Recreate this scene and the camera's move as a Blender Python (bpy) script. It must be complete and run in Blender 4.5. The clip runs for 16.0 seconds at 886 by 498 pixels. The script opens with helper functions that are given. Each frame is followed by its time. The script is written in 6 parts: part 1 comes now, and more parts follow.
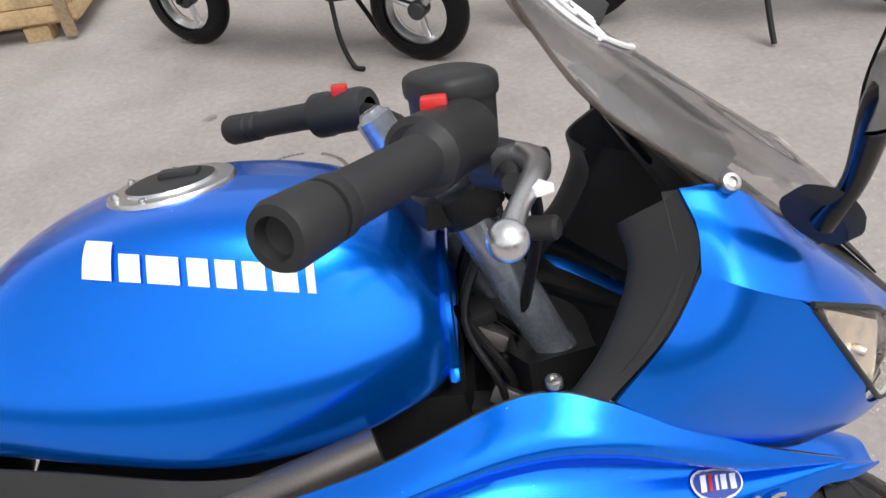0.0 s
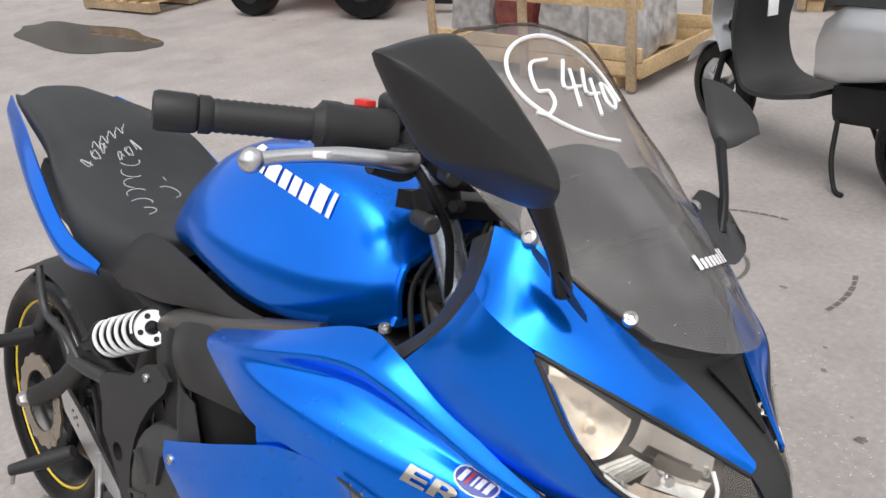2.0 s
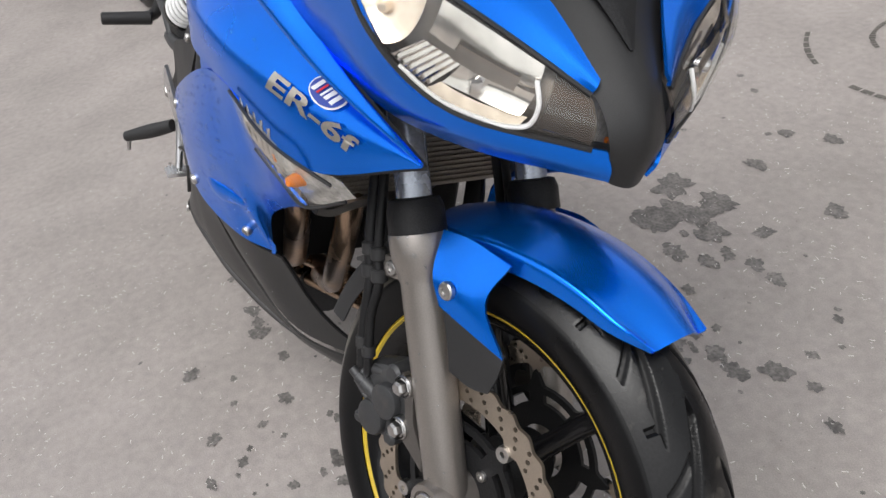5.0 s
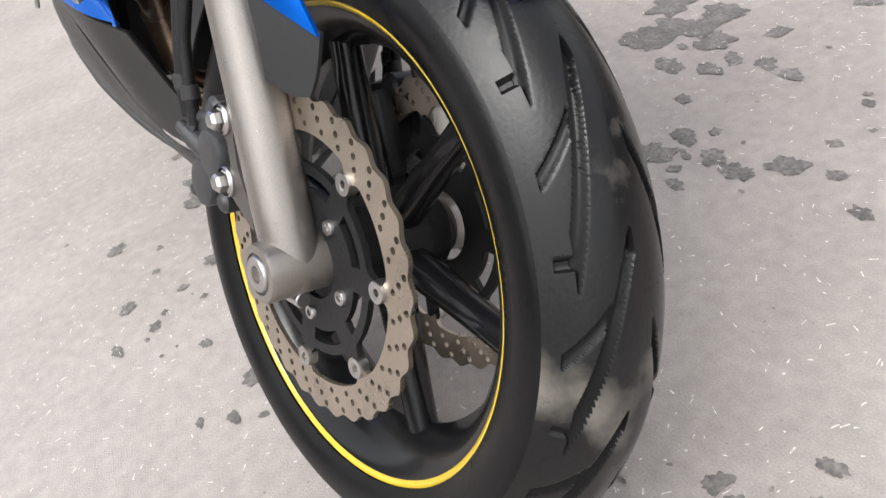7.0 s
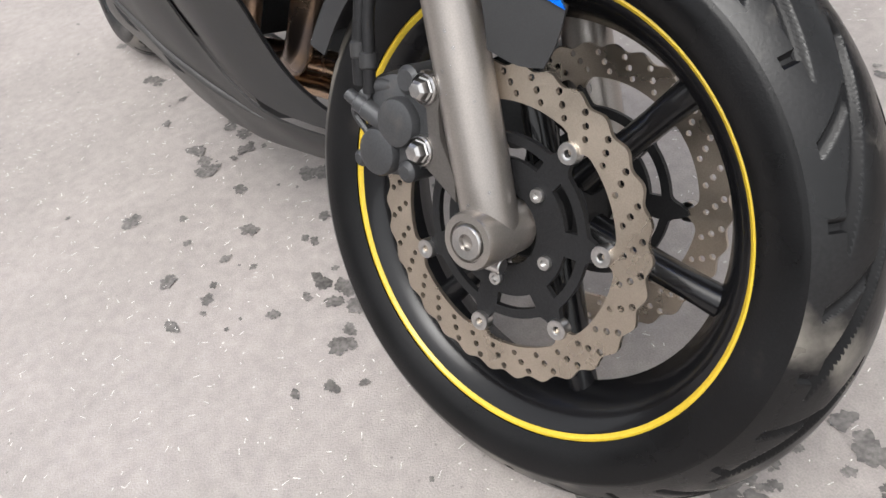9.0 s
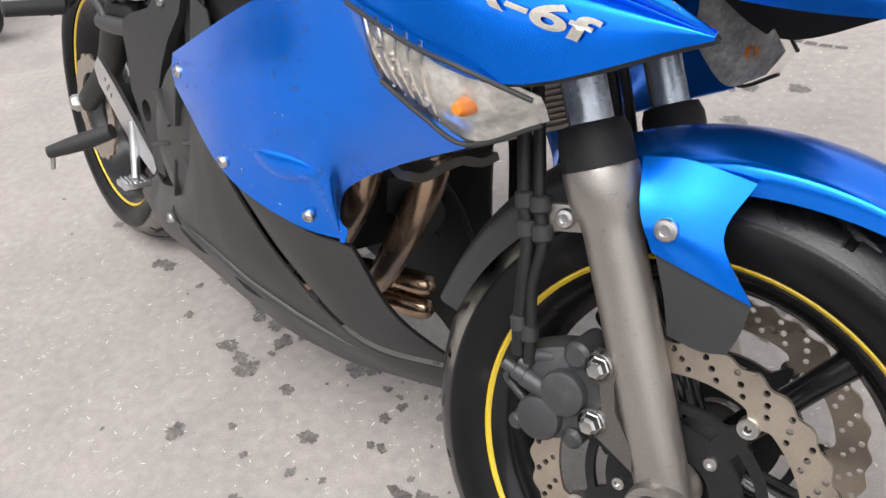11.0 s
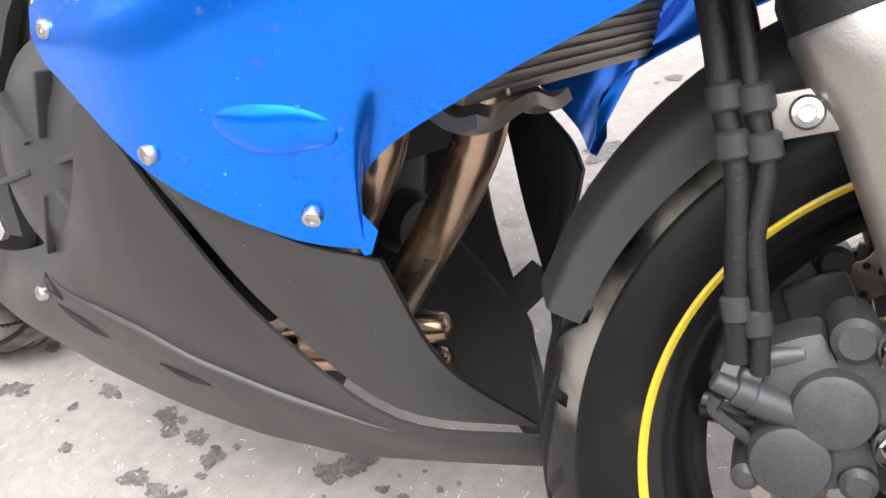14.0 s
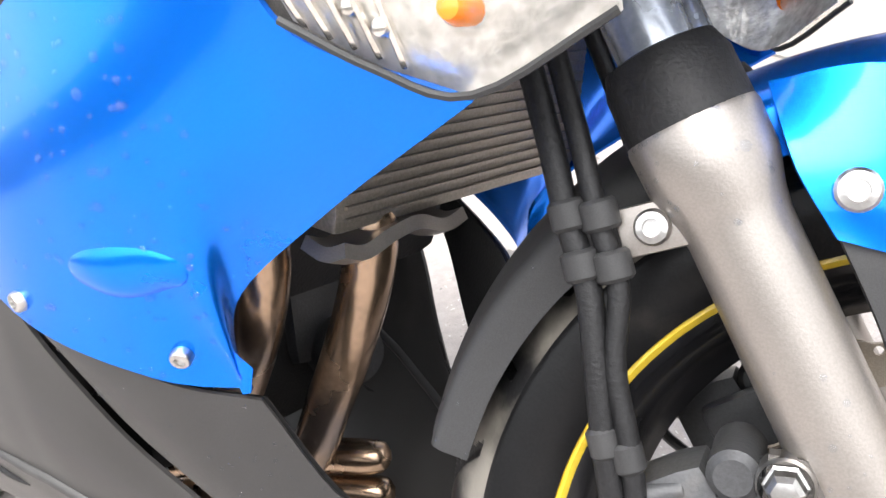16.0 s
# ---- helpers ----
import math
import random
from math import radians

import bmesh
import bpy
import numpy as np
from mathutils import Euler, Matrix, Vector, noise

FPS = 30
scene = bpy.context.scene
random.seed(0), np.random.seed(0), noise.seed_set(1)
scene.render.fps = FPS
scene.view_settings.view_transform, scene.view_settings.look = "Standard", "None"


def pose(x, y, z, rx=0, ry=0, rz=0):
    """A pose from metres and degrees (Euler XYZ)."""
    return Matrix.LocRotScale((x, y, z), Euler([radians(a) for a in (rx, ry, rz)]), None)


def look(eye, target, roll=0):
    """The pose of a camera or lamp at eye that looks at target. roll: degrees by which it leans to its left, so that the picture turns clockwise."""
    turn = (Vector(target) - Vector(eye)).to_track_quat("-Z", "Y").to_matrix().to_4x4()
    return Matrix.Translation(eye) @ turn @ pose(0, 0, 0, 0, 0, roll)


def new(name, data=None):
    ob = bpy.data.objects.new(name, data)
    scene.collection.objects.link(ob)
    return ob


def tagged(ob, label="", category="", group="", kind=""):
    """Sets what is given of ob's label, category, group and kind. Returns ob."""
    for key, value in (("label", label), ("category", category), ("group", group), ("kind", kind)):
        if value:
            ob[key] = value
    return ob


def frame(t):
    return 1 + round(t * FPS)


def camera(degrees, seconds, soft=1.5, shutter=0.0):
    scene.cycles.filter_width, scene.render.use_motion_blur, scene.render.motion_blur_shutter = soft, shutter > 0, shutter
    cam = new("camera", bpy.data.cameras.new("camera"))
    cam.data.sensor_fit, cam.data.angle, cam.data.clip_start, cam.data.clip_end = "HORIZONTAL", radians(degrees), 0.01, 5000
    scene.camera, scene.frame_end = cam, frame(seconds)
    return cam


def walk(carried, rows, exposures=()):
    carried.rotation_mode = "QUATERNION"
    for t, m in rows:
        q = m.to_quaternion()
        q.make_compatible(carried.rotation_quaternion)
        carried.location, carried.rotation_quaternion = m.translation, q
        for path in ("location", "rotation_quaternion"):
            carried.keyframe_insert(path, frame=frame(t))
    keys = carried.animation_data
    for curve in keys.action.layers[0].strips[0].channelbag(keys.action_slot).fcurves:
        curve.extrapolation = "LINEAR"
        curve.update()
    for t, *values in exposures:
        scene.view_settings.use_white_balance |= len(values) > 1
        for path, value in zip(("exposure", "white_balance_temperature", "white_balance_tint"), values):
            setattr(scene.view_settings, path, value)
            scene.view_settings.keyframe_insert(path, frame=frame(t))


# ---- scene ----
cam = camera(55.1, 16.0)
PATH = [
    (0, (-0.31, -0.429, 1.418), (-0.391, 1.165, 0.213), -8.7),
    (0.5, (-0.151, -0.492, 1.434), (-0.713, 1.077, 0.329), -8.8),
    (1, (0.019, -0.551, 1.403), (-0.892, 0.949, 0.443), -7.1),
    (1.5, (0.214, -0.534, 1.419), (-0.901, 0.84, 0.486), -5.8),
    (2, (0.363, -0.455, 1.4), (-0.924, 0.788, 0.505), -5.6),
    (2.5, (0.446, -0.407, 1.378), (-0.908, 0.779, 0.507), -5.1),
    (3, (0.579, -0.407, 1.367), (-0.808, 0.784, 0.557), -3.1),
    (3.5, (0.62, -0.301, 1.334), (-0.816, 0.773, 0.447), -4.5),
    (4, (0.63, -0.202, 1.226), (-0.898, 0.626, 0.235), -6.9),
    (4.2, (0.642, -0.201, 1.214), (-0.892, 0.513, 0.147), -7.3),
    (6.3, (0.618, -0.016, 0.816), (-1.021, 0.353, -0.269), -17.4),
    (6.5, (0.634, -0.014, 0.774), (-1.013, 0.358, -0.299), -18.0),
    (7, (0.642, 0.004, 0.707), (-0.962, 0.354, -0.435), -19.8),
    (7.5, (0.656, -0.041, 0.687), (-0.881, 0.341, -0.535), -21.0),
    (8, (0.636, -0.118, 0.685), (-0.868, 0.299, -0.566), -20.2),
    (8.5, (0.586, -0.228, 0.727), (-0.861, 0.346, -0.529), -15.7),
    (9, (0.522, -0.257, 0.794), (-0.89, 0.34, -0.491), -14.6),
    (9.5, (0.464, -0.309, 0.861), (-0.927, 0.368, -0.407), -12.2),
    (10, (0.402, -0.365, 0.915), (-0.969, 0.408, -0.319), -10.7),
    (10.2, (0.396, -0.371, 0.93), (-1.0, 0.389, -0.284), -11.1),
    (12.3, (0.124, -0.453, 1.016), (-1.022, 0.77, -0.075), -12.6),
    (12.5, (0.094, -0.479, 1.007), (-0.989, 0.781, -0.106), -11.9),
    (13, (0.037, -0.483, 0.94), (-1.004, 0.793, -0.196), -11.6),
    (13.5, (-0.015, -0.435, 0.85), (-1.094, 0.836, -0.255), -12.0),
    (14, (-0.017, -0.381, 0.759), (-1.171, 0.867, -0.296), -13.0),
    (14.5, (0.012, -0.338, 0.684), (-1.242, 0.898, -0.265), -15.6),
    (15, (0.041, -0.325, 0.666), (-1.249, 0.928, -0.209), -17.4),
    (15.5, (0.06, -0.296, 0.677), (-1.272, 0.962, -0.124), -17.6),
    (16, (0.052, -0.291, 0.734), (-1.217, 1.02, -0.084), -16.6),
]
walk(cam, [(t, look(eye, target, roll)) for t, eye, target, roll in PATH],
     [(0, 0.6), (0.5, 0.32), (1.0, 0.52), (1.5, 0.58), (3.0, 0.42), (4.2, 0.27), (6.3, 0.98), (7.5, 1.18), (9.0, 1.05), (10.2, 0.98), (12.3, 1.08), (13.5, 1.45), (14.5, 1.95), (16.0, 2.1)])
LEAN = 15.7     # degrees by which the machine leans on its stand
WHEEL = Vector((-0.026, 0.023, 0.288))   # front wheel's centre in the machine's own frame
STEER = Matrix.Rotation(radians(17.6), 3, Vector((-0.415, 0.0, 0.910)))
RAKE = Vector((-0.415, 0.0, 0.910)).normalized()

# ---- world and light: bright overcast sky ----
world = bpy.data.worlds.new("overcast")
scene.world = world
world.use_nodes = True
wn, wl = world.node_tree.nodes, world.node_tree.links
sky = wn.new("ShaderNodeTexSky")
sky.sky_type, sky.sun_disc = "NISHITA", False
sky.sun_elevation, sky.sun_rotation = radians(64), radians(138)
sky.air_density, sky.dust_density, sky.ozone_density = 1.0, 4.0, 1.0
grey = wn.new("ShaderNodeHueSaturation")
grey.inputs["Saturation"].default_value = 0.12
wl.new(sky.outputs[0], grey.inputs["Color"])
wl.new(grey.outputs[0], wn["Background"].inputs["Color"])
wn["Background"].inputs["Strength"].default_value = 0.15
sun = new("sun", bpy.data.lights.new("sun", "SUN"))
sun.data.energy, sun.data.angle, sun.data.color = 0.5, radians(40), (1.0, 0.97, 0.93)
sun.matrix_basis = look((1.5, -1.7, 4.8), (0, 0, 0))


# ---- materials ----
def material(name, color, rough=0.5, metal=0.0, grain=0.0, scale=60.0, bump=0.0, coat=0.0, patch=0.0, patch_scale=4.0, dirt=None, rough_var=0.0, spec=0.5):
    """A surface with fine grain, larger patches and optional dirt."""
    m = bpy.data.materials.new(name)
    m.use_nodes = True
    n, l = m.node_tree.nodes, m.node_tree.links
    b = n["Principled BSDF"]
    b.inputs["Roughness"].default_value, b.inputs["Metallic"].default_value = rough, metal
    b.inputs["Coat Weight"].default_value, b.inputs["Coat Roughness"].default_value = coat, 0.04
    b.inputs["Specular IOR Level"].default_value = spec
    tc = n.new("ShaderNodeTexCoord")
    def noise_of(s, detail=4.0):
        t = n.new("ShaderNodeTexNoise")
        t.inputs["Scale"].default_value, t.inputs["Detail"].default_value = s, detail
        l.new(tc.outputs["Object"], t.inputs["Vector"])
        return t
    fine, big = noise_of(scale), noise_of(patch_scale, 6.0)
    def mixed(fac_socket, lo, hi, base_socket=None, base=color):
        r = n.new("ShaderNodeMapRange")
        r.inputs[1].default_value, r.inputs[2].default_value = 0.35, 0.65
        r.inputs[3].default_value, r.inputs[4].default_value = lo, hi
        l.new(fac_socket, r.inputs[0])
        mix = n.new("ShaderNodeMix")
        mix.data_type, mix.blend_type = "RGBA", "MULTIPLY"
        mix.inputs[0].default_value = 1.0
        if base_socket:
            l.new(base_socket, mix.inputs[6])
        else:
            mix.inputs[6].default_value = (*base, 1)
        l.new(r.outputs[0], mix.inputs[7])
        return mix.outputs[2]
    c = mixed(fine.outputs[0], 1 - grain, 1 + grain)
    c = mixed(big.outputs[0], 1 - patch, 1 + patch, c)
    if dirt:
        d = noise_of(dirt[1], 8.0)
        r = n.new("ShaderNodeMapRange")
        r.inputs[1].default_value, r.inputs[2].default_value, r.inputs[4].default_value = dirt[2], dirt[2] + 0.12, dirt[3]
        l.new(d.outputs[0], r.inputs[0])
        mix = n.new("ShaderNodeMix")
        mix.data_type = "RGBA"
        l.new(r.outputs[0], mix.inputs[0])
        l.new(c, mix.inputs[6])
        mix.inputs[7].default_value = (*dirt[0], 1)
        c = mix.outputs[2]
    l.new(c, b.inputs["Base Color"])
    if rough_var:
        r = n.new("ShaderNodeMapRange")
        r.inputs[1].default_value, r.inputs[2].default_value = 0.3, 0.7
        r.inputs[3].default_value, r.inputs[4].default_value = max(0.02, rough - rough_var), min(1, rough + rough_var)
        l.new(big.outputs[0], r.inputs[0])
        l.new(r.outputs[0], b.inputs["Roughness"])
    if bump:
        bp = n.new("ShaderNodeBump")
        bp.inputs["Strength"].default_value, bp.inputs["Distance"].default_value = bump, 0.002
        l.new(fine.outputs[0], bp.inputs["Height"])
        l.new(bp.outputs[0], b.inputs["Normal"])
    return m


BLUE = material("candy_blue_paint", (0.0, 0.195, 0.96), 0.24, 0.80, 0.05, 900, 0.0, 0.22, 0.05, 5, rough_var=0.04)
DARKBLUE = material("blue_coated_metal", (0.01, 0.11, 0.42), 0.3, 0.6, 0.06, 300, 0.0, 0.5)
PLASTIC = material("black_moulded_plastic", (0.026, 0.026, 0.027), 0.48, 0.0, 0.2, 1500, 0.07, 0.0, 0.2, 6, ((0.09, 0.085, 0.08), 9, 0.6, 0.10), 0.1, 0.35)
BELLY = material("scuffed_dark_plastic", (0.034, 0.033, 0.033), 0.45, 0.0, 0.15, 1400, 0.07, 0.0, 0.2, 5, ((0.16, 0.15, 0.14), 7, 0.6, 0.15), 0.1)
GLOSSBLACK = material("gloss_black_paint", (0.006, 0.006, 0.007), 0.22, 0.0, 0.1, 300, 0.0, 0.1, 0.2, 8, rough_var=0.06, spec=0.32)
MATTBLACK = material("matt_black_metal", (0.012, 0.012, 0.013), 0.5, 0.2, 0.2, 400, 0.3, 0.0, 0.2, 10, spec=0.35)
RUBBER = material("tyre_rubber", (0.006, 0.006, 0.0065), 0.34, 0.0, 0.15, 500, 0.12, 0.0, 0.25, 9, ((0.11, 0.095, 0.08), 9, 0.65, 0.4), 0.12, 0.2)
TREAD = material("worn_tread_rubber", (0.007, 0.007, 0.0075), 0.30, 0.0, 0.25, 300, 0.10, 0.0, 0.4, 7, ((0.25, 0.23, 0.20), 8, 0.54, 0.7), 0.10, 0.36)
GRIP = material("grip_rubber", (0.017, 0.017, 0.018), 0.55, 0.0, 0.2, 1400, 0.12)
VINYL = material("seat_vinyl", (0.022, 0.023, 0.025), 0.5, 0.0, 0.25, 900, 0.5, 0.0, 0.15, 6)
ALLOY = material("bare_alloy", (0.72, 0.72, 0.73), 0.28, 1.0, 0.06, 500, 0.1, 0.0, 0.08, 12)
CHROME = material("polished_chrome", (0.8, 0.8, 0.81), 0.08, 1.0, 0.03, 300, 0.0, 0.0, 0.03)
FORKGREY = material("bronze_grey_fork_paint", (0.30, 0.275, 0.255), 0.34, 0.75, 0.06, 700, 0.1, 0.2, 0.08, 8, rough_var=0.06)
FRAMEGREY = material("bronze_grey_frame_paint", (0.12, 0.11, 0.103), 0.38, 0.6, 0.08, 500, 0.1, 0.0, 0.1, 6)
CASTGREY = material("dark_cast_metal", (0.052, 0.053, 0.056), 0.44, 0.35, 0.12, 500, 0.14, 0.0, 0.15, 14, ((0.15, 0.13, 0.11), 30, 0.62, 0.25))
DISC = material("worn_brake_steel", (0.43, 0.37, 0.305), 0.3, 0.9, 0.08, 900, 0.15, 0.0, 0.12, 14, rough_var=0.08)
TUBESTEEL = material("dusty_fork_chrome", (0.36, 0.39, 0.44), 0.24, 0.7, 0.12, 300, 0.05, 0.0, 0.2, 20, rough_var=0.08)
LENSBACK = material("bright_lamp_backing", (0.66, 0.65, 0.63), 0.26, 0.5, 0.15, 160, 0.5, 0.0, 0.2, 60)
GOLD = material("gold_wheel_paint", (0.62, 0.40, 0.13), 0.35, 0.5, 0.06, 200)
STEEL = material("bright_steel", (0.52, 0.51, 0.50), 0.28, 1.0, 0.06, 500, 0.1)
PIPE = material("heat_tinted_steel", (0.42, 0.30, 0.21), 0.26, 0.95, 0.1, 200, 0.05, 0.0, 0.35, 9, ((0.14, 0.13, 0.14), 7, 0.5, 0.7), 0.08)
YELLOW = material("yellow_rim_tape", (0.64, 0.45, 0.035), 0.32, 0.0, 0.06, 300, 0.0, 0.2, 0.06)
WHITEPAINT = material("white_decal", (0.82, 0.82, 0.82), 0.4, 0.0, 0.04, 400, 0.0, 0.1)
CHALK = material("white_marker", (0.85, 0.85, 0.85), 0.7, 0.0, 0.05, 300)
FADED = material("faded_chalk", (0.42, 0.42, 0.425), 0.8, 0.0, 0.2, 300)
SILVERDECAL = material("pale_gold_decal", (0.56, 0.52, 0.45), 0.3, 0.85, 0.08, 400)
REDPLASTIC = material("red_plastic", (0.62, 0.02, 0.015), 0.35, 0.0, 0.05, 300, 0, 0.2)
AMBER = material("amber_plastic", (0.8, 0.22, 0.02), 0.25, 0.0, 0.05, 200, 0, 0.3)
SILVERPAINT = material("silver_paint", (0.52, 0.525, 0.54), 0.3, 0.55, 0.05, 800, 0, 0.5, 0.06, 5)
NAVY = material("navy_paint", (0.02, 0.035, 0.16), 0.25, 0.2, 0.05, 500, 0, 0.6)
DECALBLUE = material("decal_blue", (0.03, 0.06, 0.32), 0.35, 0.0, 0.04, 300)
WOOD = material("raw_pine", (0.52, 0.37, 0.20), 0.75, 0.0, 0.12, 60, 0.4, 0.0, 0.18, 3, ((0.28, 0.2, 0.12), 5, 0.58, 0.5))
WOODDARK = material("weathered_pine", (0.36, 0.26, 0.16), 0.8, 0.0, 0.15, 60, 0.4, 0.0, 0.2, 3)
ORANGE = material("orange_machine_paint", (0.72, 0.17, 0.02), 0.4, 0.0, 0.08, 80, 0, 0.1, 0.12, 3)
REDTARP = material("wrapped_red_panel", (0.25, 0.06, 0.05), 0.3, 0.0, 0.2, 20, 0.3, 0.3, 0.3, 4)
WRAP = material("crumpled_plastic_wrap", (0.5, 0.5, 0.51), 0.22, 0.0, 0.25, 16, 0.8, 0.4, 0.25, 3)
REFLECTOR = material("headlight_reflector", (0.90, 0.86, 0.81), 0.16, 1.0, 0.04, 60, 0.05, 0.0, 0.08, 30)
LAMPBACK = material("dim_lamp_backing", (0.16, 0.135, 0.115), 0.35, 0.5, 0.1, 60, 0.1, 0.0, 0.2, 20)
BOWL = material("lamp_bowl", (0.93, 0.80, 0.66), 0.22, 0.75, 0.06, 70, 0.1, 0.0, 0.12, 40)
RADIATOR = material("radiator_fins", (0.27, 0.245, 0.215), 0.45, 0.6, 0.15, 400, 0.3)


def glass(name, color, alpha_rough=0.02, mixer=0.85, shadow_tint=None):
    """Thin tinted sheet: mostly see-through with a glossy face."""
    m = bpy.data.materials.new(name)
    m.use_nodes = True
    n, l = m.node_tree.nodes, m.node_tree.links
    out = n["Material Output"]
    n.remove(n["Principled BSDF"])
    tr, gl, mix, fr = n.new("ShaderNodeBsdfTransparent"), n.new("ShaderNodeBsdfGlossy"), n.new("ShaderNodeMixShader"), n.new("ShaderNodeLayerWeight")
    df, mix2 = n.new("ShaderNodeBsdfDiffuse"), n.new("ShaderNodeMixShader")
    tc, ns, rp = n.new("ShaderNodeTexCoord"), n.new("ShaderNodeTexNoise"), n.new("ShaderNodeMapRange")
    ns.inputs["Scale"].default_value, ns.inputs["Detail"].default_value = 14, 8
    rp.inputs[1].default_value, rp.inputs[2].default_value, rp.inputs[3].default_value, rp.inputs[4].default_value = 0.4, 0.7, mixer * 0.5, mixer
    l.new(tc.outputs["Object"], ns.inputs["Vector"])
    l.new(ns.outputs[0], rp.inputs[0])
    tr.inputs[0].default_value, df.inputs[0].default_value = (*color, 1), (0.5, 0.49, 0.48, 1)
    gl.inputs["Roughness"].default_value = alpha_rough
    pw, ad = n.new("ShaderNodeMath"), n.new("ShaderNodeMath")
    pw.operation, ad.operation = "POWER", "MULTIPLY_ADD"
    pw.inputs[1].default_value, ad.inputs[1].default_value, ad.inputs[2].default_value = 4.0, 0.55, 0.035
    l.new(fr.outputs["Facing"], pw.inputs[0])
    l.new(pw.outputs[0], ad.inputs[0])
    l.new(rp.outputs[0], mix2.inputs[0])
    l.new(tr.outputs[0], mix2.inputs[1])
    l.new(df.outputs[0], mix2.inputs[2])
    l.new(ad.outputs[0], mix.inputs[0])
    l.new(mix2.outputs[0], mix.inputs[1])
    l.new(gl.outputs[0], mix.inputs[2])
    l.new(mix.outputs[0], out.inputs[0])
    return m


SCREEN = glass("smoked_screen", (0.78, 0.76, 0.76), 0.03, 0.20)
CLEAR = glass("clear_lens", (0.98, 0.98, 0.97), 0.02, 0.02)
SMOKELENS = glass("smoked_lens", (0.50, 0.42, 0.36), 0.03, 0.1)
DROP = glass("water_drop", (0.9, 0.92, 0.95), 0.02, 0.02)


# ---- shaping helpers ----
def catmull(p, n, closed=False):
    """n points a span along a smooth line through p."""
    p = [Vector(q) for q in p]
    out, m = [], len(p)
    spans = m if closed else m - 1
    for i in range(spans):
        a, b = p[i], p[(i + 1) % m]
        z = p[i - 1] if (i > 0 or closed) else a * 2 - b
        c = p[(i + 2) % m] if (i + 2 < m or closed) else b * 2 - a
        for k in range(n):
            t = k / n
            out.append(0.5 * (2 * a + (b - z) * t + (2 * z - 5 * a + 4 * b - c) * t * t + (3 * a - z - 3 * b + c) * t ** 3))
    if not closed:
        out.append(p[-1])
    return out


def grid(bm, rows, close_u=False, close_v=False):
    vs = [[bm.verts.new(q) for q in r] for r in rows]
    nu, nv = len(vs), len(vs[0])
    faces = []
    for i in range(nu if close_u else nu - 1):
        for j in range(nv if close_v else nv - 1):
            a, b, c, d = vs[i][j], vs[i][(j + 1) % nv], vs[(i + 1) % nu][(j + 1) % nv], vs[(i + 1) % nu][j]
            faces.append(bm.faces.new((a, b, c, d)))
    return vs, faces


def loft(rows, n=6, thick=0.0035, close_v=False, bm=None):
    """A smooth skin through rows of points, with thickness."""
    own = bmesh.new()
    fine = [catmull(r, n, close_v) for r in rows]
    cols = [catmull(c, n) for c in zip(*fine)]
    grid(own, list(zip(*cols)), False, close_v)
    bmesh.ops.recalc_face_normals(own, faces=own.faces)
    if thick:
        bmesh.ops.solidify(own, geom=own.faces[:], thickness=thick)
    if bm is None:
        return own
    return joined(bm, own)


def joined(bm, other, m=None):
    me = bpy.data.meshes.new("tmp")
    other.to_mesh(me)
    if m is not None:
        me.transform(m)
    bm.from_mesh(me)
    bpy.data.meshes.remove(me)
    other.free()
    return bm


def frame_of(d, side=None):
    d = Vector(d).normalized()
    s = Vector(side or ((0, 0, 1) if abs(d.z) < 0.9 else (1, 0, 0)))
    x = s.cross(d).normalized()
    return x, d.cross(x).normalized(), d


def cyl(bm, p0, p1, r0, r1=None, seg=20, bevel=0.0):
    """A capped round bar from p0 to p1, edges eased."""
    p0, p1 = Vector(p0), Vector(p1)
    r1 = r0 if r1 is None else r1
    x, y, d = frame_of(p1 - p0)
    h = (p1 - p0).length
    prof = [(0, 0), (r0 - bevel, 0), (r0, bevel), (r1, h - bevel), (r1 - bevel, h), (0, h)] if bevel else [(0, 0), (r0, 0), (r1, h), (0, h)]
    return lathe(bm, prof, p0, d, seg, x)


def lathe(bm, prof, o, axis, seg=32, ref=None):
    """Turns (radius, along) pairs round an axis."""
    o = Vector(o)
    x, y, d = frame_of(axis, None)
    if ref is not None:
        x = Vector(ref)
        y = d.cross(x)
    rings = []
    for r, h in prof:
        if r < 1e-7:
            rings.append([bm.verts.new(o + d * h)])
        else:
            rings.append([bm.verts.new(o + d * h + (x * math.cos(2 * math.pi * k / seg) + y * math.sin(2 * math.pi * k / seg)) * r) for k in range(seg)])
    for a, b in zip(rings, rings[1:]):
        for k in range(seg):
            q = []
            for v in (a[k % len(a)], a[(k + 1) % len(a)], b[(k + 1) % len(b)], b[k % len(b)]):
                if v not in q:
                    q.append(v)
            if len(q) > 2:
                try:
                    bm.faces.new(q)
                except ValueError:
                    pass
    return bm


